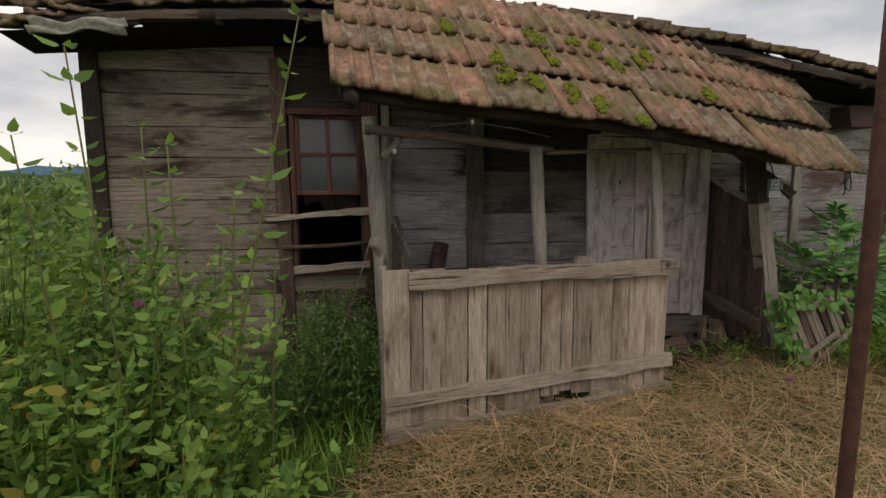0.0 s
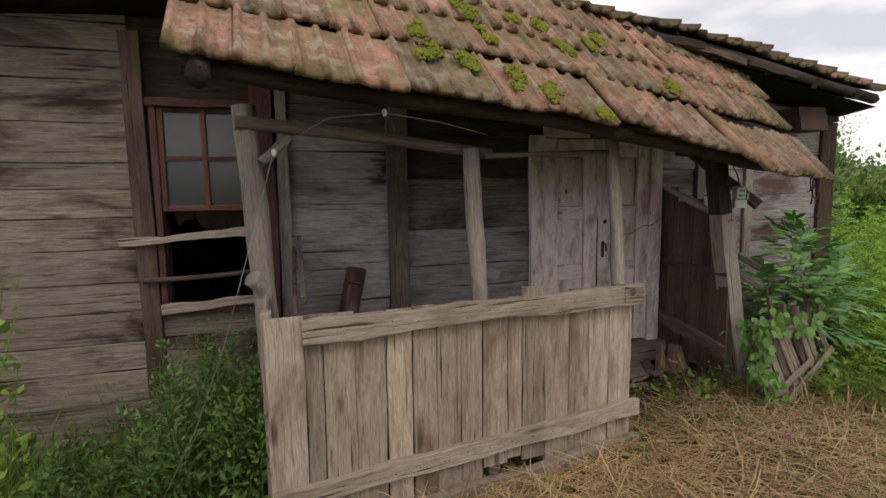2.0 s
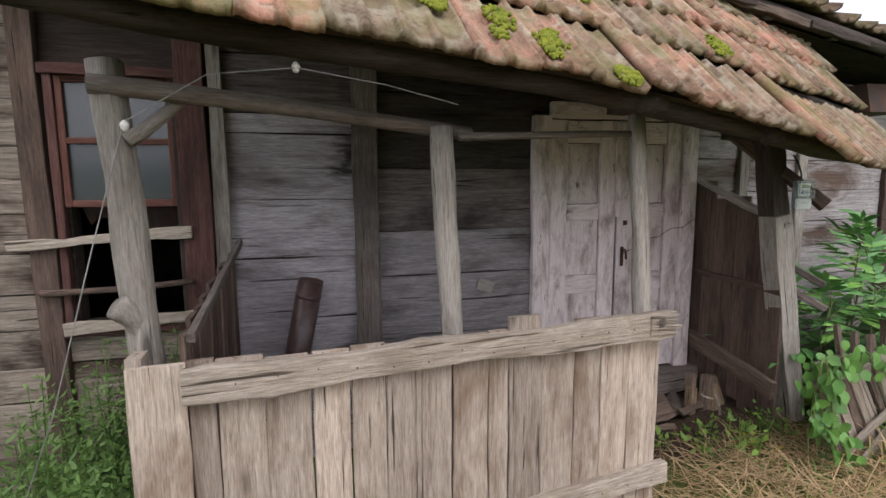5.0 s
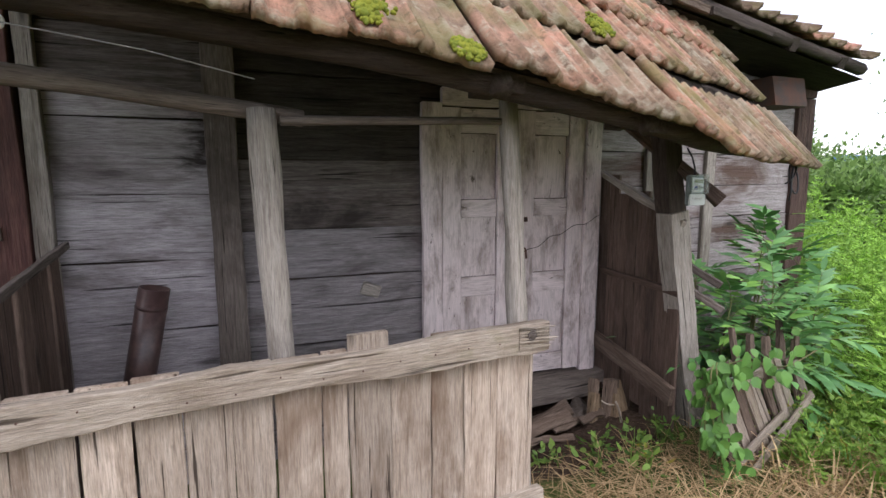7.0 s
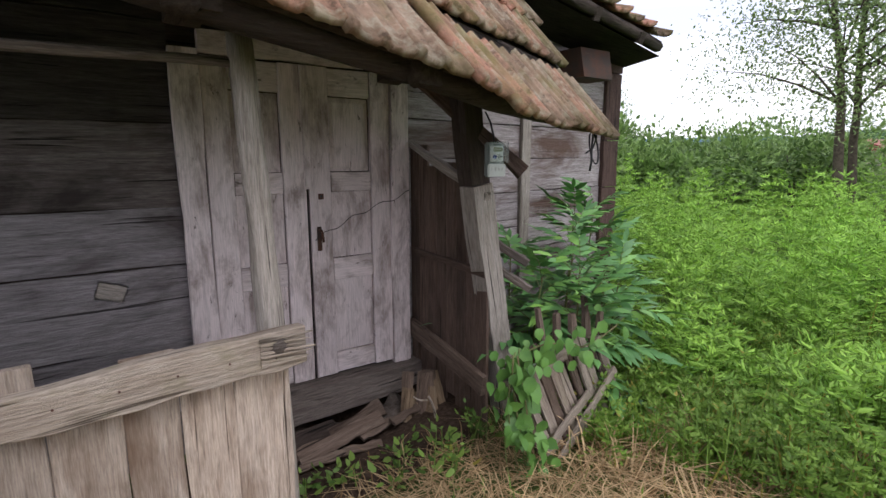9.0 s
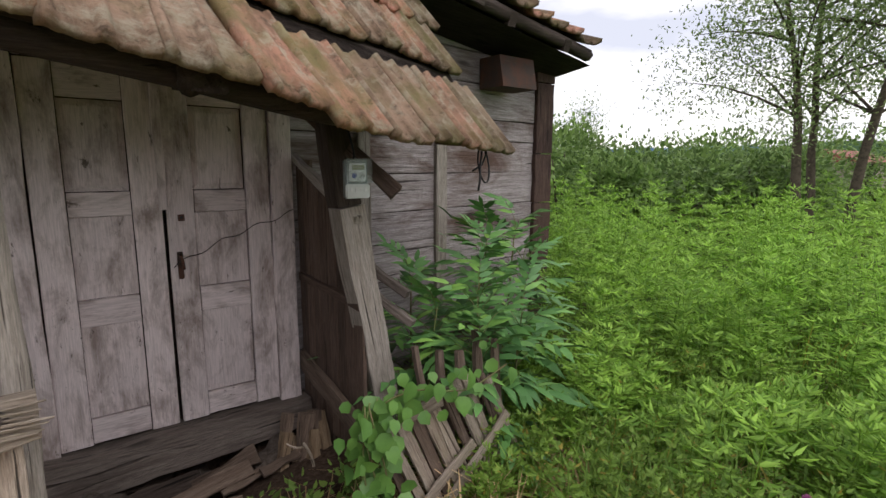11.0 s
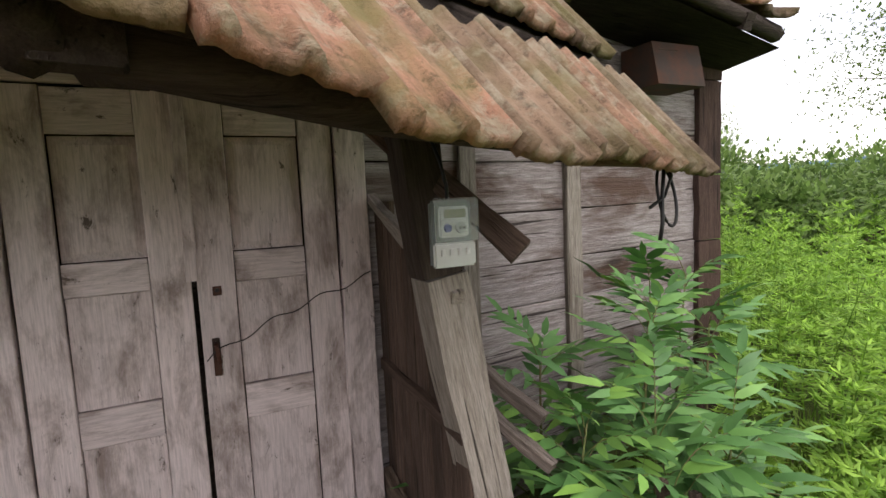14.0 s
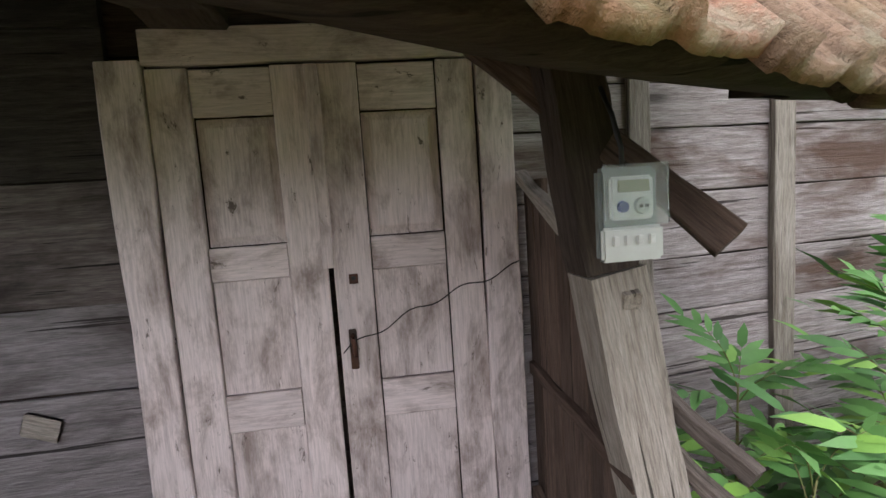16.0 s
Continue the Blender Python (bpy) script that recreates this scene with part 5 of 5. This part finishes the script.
x, y = scatter(1250, 4.3, 9.5, -0.5, 9.5, field)
clump = 0.75 + 0.45 * np.sin(1.9 * x + 0.8 * np.sin(2.3 * y)) * np.sin(2.3 * y + 1.0)
h = np.clip(0.55 + 0.18 * (x - 4.3), 0.4, 1.2) * G.uniform(0.65, 1.25, len(x)) * clump
fern_plants("weed_field", on_ground(x, y), h, M_FERN, "dense bright green feathery weeds beside the house", 0.10, 4, 12, 0.28)
x, y = scatter(2600, 9, 30, -8, 26, field)
fern_plants("weed_field", on_ground(x, y), G.uniform(0.6, 1.45, len(x)), M_FERN, "dense bright green feathery weeds behind", 0.17, 3, 10, 0.36)
x, y = scatter(9000, 3.9, 8.5, 0.2, 4.6, lambda x, y: (x > 3.6 + 0.55 * np.clip(3.6 - y, 0, 3)))
blades("tall_grass", on_ground(x, y), G.uniform(0.15, 0.5, len(x)), M_GRASS, "tall green grass at the field edge", 0.006, 0.4)
x, y = scatter(700, 3.6, 6.0, 1.2, 4.2, lambda x, y: x > 3.75 + 0.5 * np.clip(3.4 - y, 0, 3))
fern_plants("low_weeds", on_ground(x, y), G.uniform(0.15, 0.42, len(x)), M_GRASS, "low leafy weeds at the field edge", 0.055, 3, 9, 0.13, width=0.4)

# broad-leaved sapling beside the meter post
def arch(u):
    """The bowed rib of a feathered leaf, along local x."""
    return Vector((0.44 * u, 0.0, 0.09 * math.sin(2.2 * u) - 0.15 * u * u))


leaflet_kinds = []
for k in range(4):
    L1 = np.array([0.165 + 0.02 * k])
    leaflet_kinds.append(leaves_mesh("leaflet", np.zeros((1, 3)), np.array([[1.0, 0, 0]]), np.array([[0, 1.0, 0]]), L1, L1 * 0.27, M_ELDER, 0.14 + 0.04 * k, None, True))
rib_me = tube_mesh("frond", [arch(k / 6) for k in range(7)], [0.0035, 0.0032, 0.003, 0.0026, 0.0022, 0.0018, 0.001], M_STEM, R, 5)
SAPLINGS = ((3.98, 4.20, 0.85), (4.25, 4.05, 0.92), (4.10, 4.55, 0.95), (4.45, 4.35, 1.12), (4.70, 4.55, 1.18), (4.95, 4.40, 1.05), (4.15, 3.88, 0.72), (4.45, 3.95, 0.82), (5.15, 4.75, 1.2))
for i, (fx, fy, hh) in enumerate(SAPLINGS):
    fz = float(ground_z(fx, fy))
    sap = thing("elder_sapling", "young sapling with large feathered green leaves", "sapling", "saplings beside the porch", at=(fx, fy, fz))
    lx, ly = R.uniform(-0.06, 0.06), R.uniform(-0.08, 0.02)
    part("stem", tube_mesh("stem", [(fx + lx * u * u, fy + ly * u * u, fz - 0.03 + hh * u) for u in (0, 0.25, 0.5, 0.75, 1.0)], [0.011, 0.01, 0.008, 0.006, 0.003], M_STEM, R, 6), sap)
    for k in range(14):
        u = 0.30 + 0.70 * k / 13
        el = -0.05 + 0.95 * u * u + R.uniform(-0.15, 0.15)
        sz = (1.2 - 0.55 * u) * R.uniform(0.85, 1.15)
        m = Matrix.Translation((fx + lx * u * u, fy + ly * u * u, fz - 0.03 + hh * u)) @ Matrix.Rotation(i + k * 2.4, 4, "Z") @ Matrix.Rotation(-el, 4, "Y") @ Matrix.Diagonal((sz, sz, sz, 1))
        frond = part("frond", rib_me, sap, m)
        for j in range(11):
            v = 0.28 + 0.67 * (j // 2) / 5 if j < 10 else 1.0
            sg = (1, -1)[j % 2]
            turn = sg * R.uniform(0.75, 1.0) * (1.1 - 0.35 * v) if j < 10 else 0.0
            leaf = new("leaflet", leaflet_kinds[R.randrange(4)])
            leaf.parent = frond
            leaf.matrix_basis = Matrix.Translation(arch(v)) @ Matrix.Rotation(turn, 4, "Z") @ Matrix.Rotation(0.15 + R.uniform(-0.1, 0.3), 4, "Y") @ Matrix.Rotation(R.uniform(-0.3, 0.3), 4, "X")

# bramble and weeds at the start of the walk
def weeds_left(x, y):
    return (x < -0.30 - 0.42 * np.clip(y - 1.0, 0, 3))
def bushy(name, pos, heights, mat, label, leaf, n_leaf, category="weeds", width=0.55, spread=0.16):
    """Leafy stems with single ovate leaves."""
    P = len(pos)
    t = G.uniform(0.1, 1.0, (P, n_leaf))
    az = G.uniform(0, 6.28, (P, n_leaf))
    bend = G.normal(0, 0.14, (P, 2))
    b = np.zeros((P, n_leaf, 3))
    b[..., :2] = pos[:, None, :2] + bend[:, None] * (t[..., None] ** 2) * heights[:, None, None]
    b[..., 2] = pos[:, None, 2] + t * heights[:, None]
    el = G.normal(0.25, 0.35, (P, n_leaf))
    d = np.stack([np.cos(az) * np.cos(el), np.sin(az) * np.cos(el), np.sin(el)], -1)
    b = b + d * (spread * (1.1 - 0.8 * t) * G.uniform(0, 1, t.shape))[..., None]
    L = leaf * G.uniform(0.55, 1.25, t.shape) * (1.15 - 0.5 * t)
    ring = np.array([[0.005, 0, 0], [-0.0025, 0.004, 0], [-0.0025, -0.004, 0]])
    tops = pos.copy()
    tops[:, :2] += bend * heights[:, None]
    tops[:, 2] += heights
    sv = np.concatenate([pos[:, None] + ring, tops[:, None] + ring * 0.4], 1).reshape(-1, 3)
    f = np.array([[0, 1, 4], [0, 4, 3], [1, 2, 5], [1, 5, 4], [2, 0, 3], [2, 3, 5]])
    sf = (np.arange(P)[:, None, None] * 6 + f[None]).reshape(-1, 3)
    B, D, L = b.reshape(-1, 3), d.reshape(-1, 3), L.ravel()
    me = leaves_mesh(name, B, D, sides(D, G), L, L * width, mat, 0.2, (sv, sf), True)
    return tagged(new(name, me), label, category, kind="stuff")


x, y = scatter(900, -3.2, -0.35, 1.0, 3.0, weeds_left)
h = np.clip(0.80 + 1.1 * (-0.4 - x), 0.6, 1.65) * G.uniform(0.55, 1.1, len(x))
bushy("bramble_thicket", on_ground(x, y), h, M_WEED, "dense green bramble and weed thicket", 0.068, 95)
x, y = scatter(330, -6.5, -2.0, 2.4, 8.5, clear_of_house)
bushy("bramble_thicket", on_ground(x, y), G.uniform(0.8, 1.5, len(x)), M_GRASS, "tall green weeds beyond the house corner", 0.12, 70, spread=0.3)
x, y = scatter(5000, -4.0, -0.5, 1.0, 4.8, lambda x, y: weeds_left(x, y + 0.3) & clear_of_house(x, y))
blades("tall_grass", on_ground(x, y), G.uniform(0.25, 0.8, len(x)), M_GRASS, "tall green grass among the weeds", 0.006, 0.35)
# tall shoots standing free of the thicket
def shoot(foot, tip, n, leaf, seed):
    """One slender stem that bows from foot to tip, with paired ovate leaves."""
    gen = np.random.default_rng(seed)
    ob = thing("tall_shoot", "tall slender leafy shoot among the weeds", "shoot", "tall shoots", at=foot)
    f, q = np.array(foot), np.array(tip)
    def along_stem(u):
        p = f + (q - f) * np.asarray(u)[..., None]
        p[..., 2] += 0.06 * np.sin(np.asarray(u) * 3.14)
        return p
    us = np.linspace(0, 1, 12)
    part("stem", tube_mesh("stem", along_stem(us).tolist(), [0.008 - 0.0055 * v for v in us], M_STEM, random.Random(seed), 6), ob)
    u = np.repeat(np.linspace(0.2, 1.0, n + 5), 3)
    az = np.arange(len(u)) * 2.2 + gen.uniform(0, 0.6, len(u))
    el = gen.normal(0.25, 0.25, len(u))
    d = np.stack([np.cos(az) * np.cos(el), np.sin(az) * np.cos(el), np.sin(el)], -1)
    L = leaf * gen.uniform(0.6, 1.25, len(u)) * (1.2 - 0.55 * u)
    part("leaves", leaves_mesh("leaves", along_stem(u) + d * 0.012, d, sides(d, gen), L, L * 0.5, M_WEED, 0.18, None, True), ob)


for k, (fx, fy, tx, ty, tz, n) in enumerate(((-0.93, 1.6, -1.09, 1.6, 2.05, 12), (-0.88, 1.55, -0.40, 1.6, 2.17, 16), (-0.92, 1.65, -0.90, 1.62, 1.82, 12), (-0.80, 1.62, -0.82, 1.6, 1.76, 12),
                                           (-0.75, 1.7, -0.66, 1.75, 1.62, 12), (-1.02, 1.5, -1.2, 1.5, 1.78, 12), (-0.62, 1.8, -0.55, 1.85, 1.35, 10), (-1.1, 1.8, -1.15, 1.8, 1.7, 12))):
    shoot((fx, fy, float(ground_z(fx, fy))), (tx, ty, tz), n, 0.085, 100 + k)
# weeds between thicket, wall and parapet, the shade there put into the leaf colour
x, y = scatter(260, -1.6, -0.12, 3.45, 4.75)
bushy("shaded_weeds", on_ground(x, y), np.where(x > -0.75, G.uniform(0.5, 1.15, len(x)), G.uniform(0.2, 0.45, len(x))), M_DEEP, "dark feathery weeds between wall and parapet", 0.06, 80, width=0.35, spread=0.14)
x, y = scatter(3500, -2.6, -0.2, 2.9, 4.8)
blades("wall_grass", on_ground(x, y), G.uniform(0.15, 0.42, len(x)), M_GRASS, "green grass along the house wall", 0.005, 0.5)
# greens below the door and on the straw's edge
x, y = scatter(20, 2.35, 3.5, 3.70, 4.15)
bushy("door_weeds", on_ground(x, y), G.uniform(0.06, 0.22, len(x)), M_WEED, "small weeds below the door", 0.06, 14)

# straw
x, y = scatter(26000, -0.3, 5.2, -0.6, 3.95, lambda x, y: (y < py(x) - 0.02) | (x > 2.3))
sp = on_ground(x, y)
sp[:, 2] += G.uniform(0, 0.05, len(x)) * (1 + 1.2 * np.exp(-((x - 1.1) ** 2 / 0.8 + (y - 2.9) ** 2 / 0.15)))
blades("straw", sp, G.uniform(0.12, 0.42, len(x)), M_STRAW, "matted dry straw on the yard", 0.0028, 0.3, "straw", 0.3)
x, y = scatter(2600, 0.1, 4.6, 0.6, 3.4, lambda x, y: y < py(x) - 0.1)
sp = on_ground(x, y)
sp[:, 2] += G.uniform(0.04, 0.09, len(x))
blades("loose_straw", sp, G.uniform(0.35, 0.75, len(x)), M_STRAW, "long loose straw stalks lying on the mat", 0.0032, 0.3, "straw", 0.22)
x, y = scatter(900, 0.2, 4.0, 1.2, 3.6)
blades("short_grass", on_ground(x, y), G.uniform(0.05, 0.16, len(x)), M_GRASS, "short green grass growing through straw", 0.004, 0.5)
x, y = scatter(160, 3.6, 4.6, 3.1, 3.6)
blades("straw_tuft", on_ground(x, y), G.uniform(0.2, 0.45, len(x)), M_STRAW, "dry grass tuft beside the wattle", 0.004, 0.8, "straw")

# heart-leaved vine on the wattle
n = 165
vx = np.concatenate([G.normal(3.30, 0.06, 120), G.uniform(3.32, 4.05, 45)])
vz = np.concatenate([G.uniform(0.0, 0.72, 120), G.normal(0.66, 0.06, 45)])
vx[:120] += 0.06 * (vz[:120] < 0.3)
vy = 3.50 + 0.12 * vz + G.uniform(-0.06, 0.12, n)
VB = np.stack([vx, vy, vz], -1)
VD = unit(np.stack([G.normal(0, 0.45, n), G.normal(-0.45, 0.2, n), G.normal(-0.7, 0.3, n)], -1))
VL = G.uniform(0.06, 0.115, n)
vine = thing("vine", "heart-leaved green vine climbing the wattle", "vine", at=(3.5, 3.5, 0.0))
leaf_kinds = []
for k in range(6):
    L1 = np.array([0.05 + 0.009 * k])
    leaf_kinds.append(leaves_mesh("leaf", np.zeros((1, 3)), np.array([[1.0, 0, 0]]), np.array([[0, 1.0, 0]]), L1, L1 * 0.92, M_VINELEAF, 0.12 + 0.02 * k, None, True))
VS = unit(np.cross(VD, np.array([0, 1.0, 0.3])))
for k in range(n):
    d, s = Vector(VD[k]), Vector(VS[k])
    m = Matrix((d, s, d.cross(s))).transposed().to_4x4()
    m.translation = Vector(VB[k])
    part("leaf", leaf_kinds[k % 6], vine, m)
for k in range(4):
    pts = [(3.30 + 0.05 * math.sin(k + u * 4), 3.56 + 0.02 * k, -0.05 + 0.75 * u) for u in np.linspace(0, 1, 9)]
    part("stem", tube_mesh("stem", pts, 0.004, M_STEM, R, 5), vine)
part("stem", tube_mesh("stem", [(3.30 + 0.75 * u, 3.60, 0.66 + 0.04 * math.sin(u * 7)) for u in np.linspace(0, 1, 9)], 0.004, M_STEM, R, 5), vine)

# clover flowers
for fx, fy, fz in ((2.6, 2.75, 0.32), (3.7, 2.3, 0.25), (4.3, 2.2, 0.35), (4.55, 2.45, 0.4), (-1.0, 1.75, 1.22), (4.1, 2.05, 0.22)):
    fl = thing("clover", "pink clover flower on a thin stem", "flower", "clover flowers", at=(fx, fy, fz))
    bm = bmesh.new()
    for k in range(34):
        a, e = k * 2.4, -0.6 + 2.1 * k / 34
        p = Vector((math.cos(a) * math.cos(e), math.sin(a) * math.cos(e), math.sin(e))) * 0.013
        bmesh.ops.create_cone(bm, cap_ends=True, segments=4, radius1=0.0035, radius2=0.001, depth=0.012, matrix=Matrix.Translation(Vector((fx, fy, fz)) + p) @ p.to_track_quat("Z", "Y").to_matrix().to_4x4())
    part("blossom", finish(bm, "blossom", M_PINK), fl)
    part("stem", tube_mesh("stem", [(fx, fy, fz), (fx + 0.01, fy, fz / 2), (fx, fy, float(ground_z(fx, fy)))], 0.002, M_STEM, R, 5), fl)


# ---- trees and bushes ----
def tree(at, height, trunks, crown_r, n_leaf, leaf, label, lean=0.12, seed=1):
    """Slender trunks that fork into limbs, with leaves in loose clumps at the twigs."""
    rng = random.Random(seed)
    gen = np.random.default_rng(seed)
    ob = thing("tree", label, "tree", at=at)
    tips = []
    for k in range(trunks):
        a = 6.28 * k / max(1, trunks) + 0.6
        foot = Vector(at) + Vector((0.4 * math.cos(a), 0.4 * math.sin(a), -0.2)) * (trunks > 1)
        pts, p = [], foot.copy()
        d = Vector((math.cos(a) * lean, math.sin(a) * lean, 1)).normalized()
        for i in range(11):
            pts.append(p.copy())
            p = p + d * height * 0.085
            d = (d + Vector((rng.uniform(-0.09, 0.09), rng.uniform(-0.09, 0.09), 0))).normalized()
        r0 = height * 0.013
        part("trunk", tube_mesh("trunk", pts, [r0 * (1 - 0.085 * i) for i in range(11)], M_BARK, rng, 8, 0.1), ob)
        for i in range(4, 11):
            for _ in range(3):
                b = rng.uniform(0, 6.28)
                L = crown_r * rng.uniform(0.5, 1.0) * (1.1 - 0.05 * i)
                dd = Vector((math.cos(b), math.sin(b), rng.uniform(0.35, 1.3))).normalized()
                lp = [pts[i] + dd * L * u + Vector((0, 0, -0.25 * L * u * u)) for u in (0, 0.3, 0.6, 1.0)]
                part("limb", tube_mesh("limb", lp, [r0 * 0.3, r0 * 0.2, r0 * 0.12, r0 * 0.04], M_BARK, rng, 5, 0.1), ob)
                for u in (0.3, 0.5, 0.7, 0.85, 1.0):
                    for _ in range(2):
                        tips.append(pts[i] + dd * L * u + Vector((rng.gauss(0, 0.25), rng.gauss(0, 0.25), -0.25 * L * u * u + rng.gauss(-0.1, 0.25))))
    tips = np.array([tuple(t) for t in tips])
    c = tips[gen.integers(0, len(tips), n_leaf)] + gen.normal(0, 0.34, (n_leaf, 3)) * np.array([1, 1, 1.1])
    d = unit(gen.normal(0, 1, (n_leaf, 3)) + np.array([0, 0, -0.6]))
    L = leaf * gen.uniform(0.6, 1.3, n_leaf)
    part("crown", leaves_mesh("crown", c, d, sides(d, gen), L, L * 0.5, M_TREE, 0.2), ob)
    return ob


tree((14.6, 5.6, -0.1), 8.6, 3, 4.6, 30000, 0.092, "slender tree with several trunks and airy crown", 0.12, 3)
tree((21.0, 16.5, -0.1), 5.0, 1, 0.9, 1600, 0.12, "small thin tree behind the field", 0.03, 5)


def bush(at, rx, ry, h, n_leaf, leaf, label, seed):
    rng = random.Random(seed)
    gen = np.random.default_rng(seed)
    ob = thing("bush", label, "bush", "bushes behind the field", at=at)
    lobes = np.array([(at[0] + rng.uniform(-rx, rx), at[1] + rng.uniform(-ry, ry), at[2] + h * rng.uniform(0.35, 0.8), rng.uniform(0.3, 0.55)) for _ in range(16)])
    for l in lobes[:6]:
        part("limb", tube_mesh("limb", [(at[0], at[1], at[2] - 0.1), ((at[0] + l[0]) / 2, (at[1] + l[1]) / 2, at[2] + h * 0.3), tuple(l[:3])], [0.05, 0.035, 0.012], M_BARK, rng, 5), ob)
    pick = lobes[gen.integers(0, 16, n_leaf)]
    v = unit(gen.normal(0, 1, (n_leaf, 3))) * (gen.uniform(0.45, 1.1, n_leaf) * pick[:, 3] * h * 0.6)[:, None]
    c = pick[:, :3] + v * np.array([1.2, 1.2, 0.9])
    c[:, 2] = np.maximum(c[:, 2], at[2] + 0.05)
    d = unit(v + gen.normal(0, 0.2, v.shape))
    L = leaf * gen.uniform(0.6, 1.4, n_leaf)
    part("crown", leaves_mesh("crown", c, d, sides(d, gen), L, L * 0.6, M_BUSH, 0.2), ob)
    return ob


for i, (bx, by, rx, h) in enumerate(((14.0, 9.0, 1.6, 2.2), (16.5, 10.5, 1.8, 2.5), (12.5, 10.5, 1.4, 2.0), (19.0, 9.5, 2.0, 2.4), (17.0, 7.6, 1.3, 1.7), (20.0, 3.0, 2.2, 2.0), (24, 12, 3, 3.0), (15, 14, 2.4, 2.6), (20, 16, 3.0, 2.8), (24, 6.5, 2.0, 2.6), (12.0, 16.0, 2.4, 2.2), (22, -1, 2.5, 2.2))):
    bush((bx, by, -0.1), rx, rx, h * (0.85 + 0.6 * ((i * 7) % 5) / 4), 3600, 0.15, "dense green bush behind the weed field", 40 + i)
for i, (bx, by, rx, h) in enumerate(((-8, 10, 2.5, 1.9), (-12, 14, 3, 2.1), (-6, 15, 2.5, 1.9), (-16, 12, 3, 2.2), (-9, 20, 4, 2.3))):
    bush((bx, by, -0.1), rx, rx, h, 3000, 0.17, "green bush in the meadow beyond the house", 70 + i)

# far building with a red roof
far = thing("far_shed", "distant low shed with a red roof", "building", at=(51, 16, 0))
part("wall", box_mesh("wall", 47, 56, 13.5, 18, -0.1, 2.0, M_FARWALL), far)
bm = bmesh.new()
for p in ((46.3, 12.8, 1.95), (57, 12.8, 1.95), (57, 19, 1.95), (46.3, 19, 1.95), (46.3, 16, 2.9), (57, 16, 2.9)):
    bm.verts.new(p)
bm.verts.ensure_lookup_table()
for f in ((0, 1, 5, 4), (2, 3, 4, 5), (0, 4, 3), (1, 2, 5), (0, 3, 2, 1)):
    bm.faces.new([bm.verts[k] for k in f])
part("roof", finish(bm, "roof", M_REDROOF), far)
part("door", box_mesh("door", 49, 51, 13.46, 13.49, 0, 1.8, M_DARK), far)

# ---- far hills and woods ----
def ridge(name, r, h0, amp, mat, label, seed, a0=0.0, a1=6.2832, steps=220):
    bm = bmesh.new()
    lo, hi = [], []
    for i in range(steps + 1):
        a = a0 + (a1 - a0) * i / steps
        h = h0 + amp * (noise.noise((math.cos(a) * 2.2 + seed, math.sin(a) * 2.2, 0)) + 0.35 * noise.noise((math.cos(a) * 9 + seed, math.sin(a) * 9, 3)) + 0.12 * noise.noise((math.cos(a) * 60, math.sin(a) * 60, seed)))
        lo.append(bm.verts.new((r * math.cos(a), r * math.sin(a), -3)))
        hi.append(bm.verts.new((r * 1.25 * math.cos(a), r * 1.25 * math.sin(a), max(0.5, h))))
    for i in range(steps):
        bm.faces.new((lo[i], lo[i + 1], hi[i + 1], hi[i]))
    return tagged(new(name, finish(bm, name, mat, True)), label, "backdrop", kind="structure")


M_WOODS = plain("far_green_woods", (0.06, 0.10, 0.05), 1.0, 0.0, spots=(0.035, 0.065, 0.035), scale=0.25)
ridge("backdrop", 110, 5.0, 3.0, M_WOODS, "distant wooded rise along the horizon", 3.0)
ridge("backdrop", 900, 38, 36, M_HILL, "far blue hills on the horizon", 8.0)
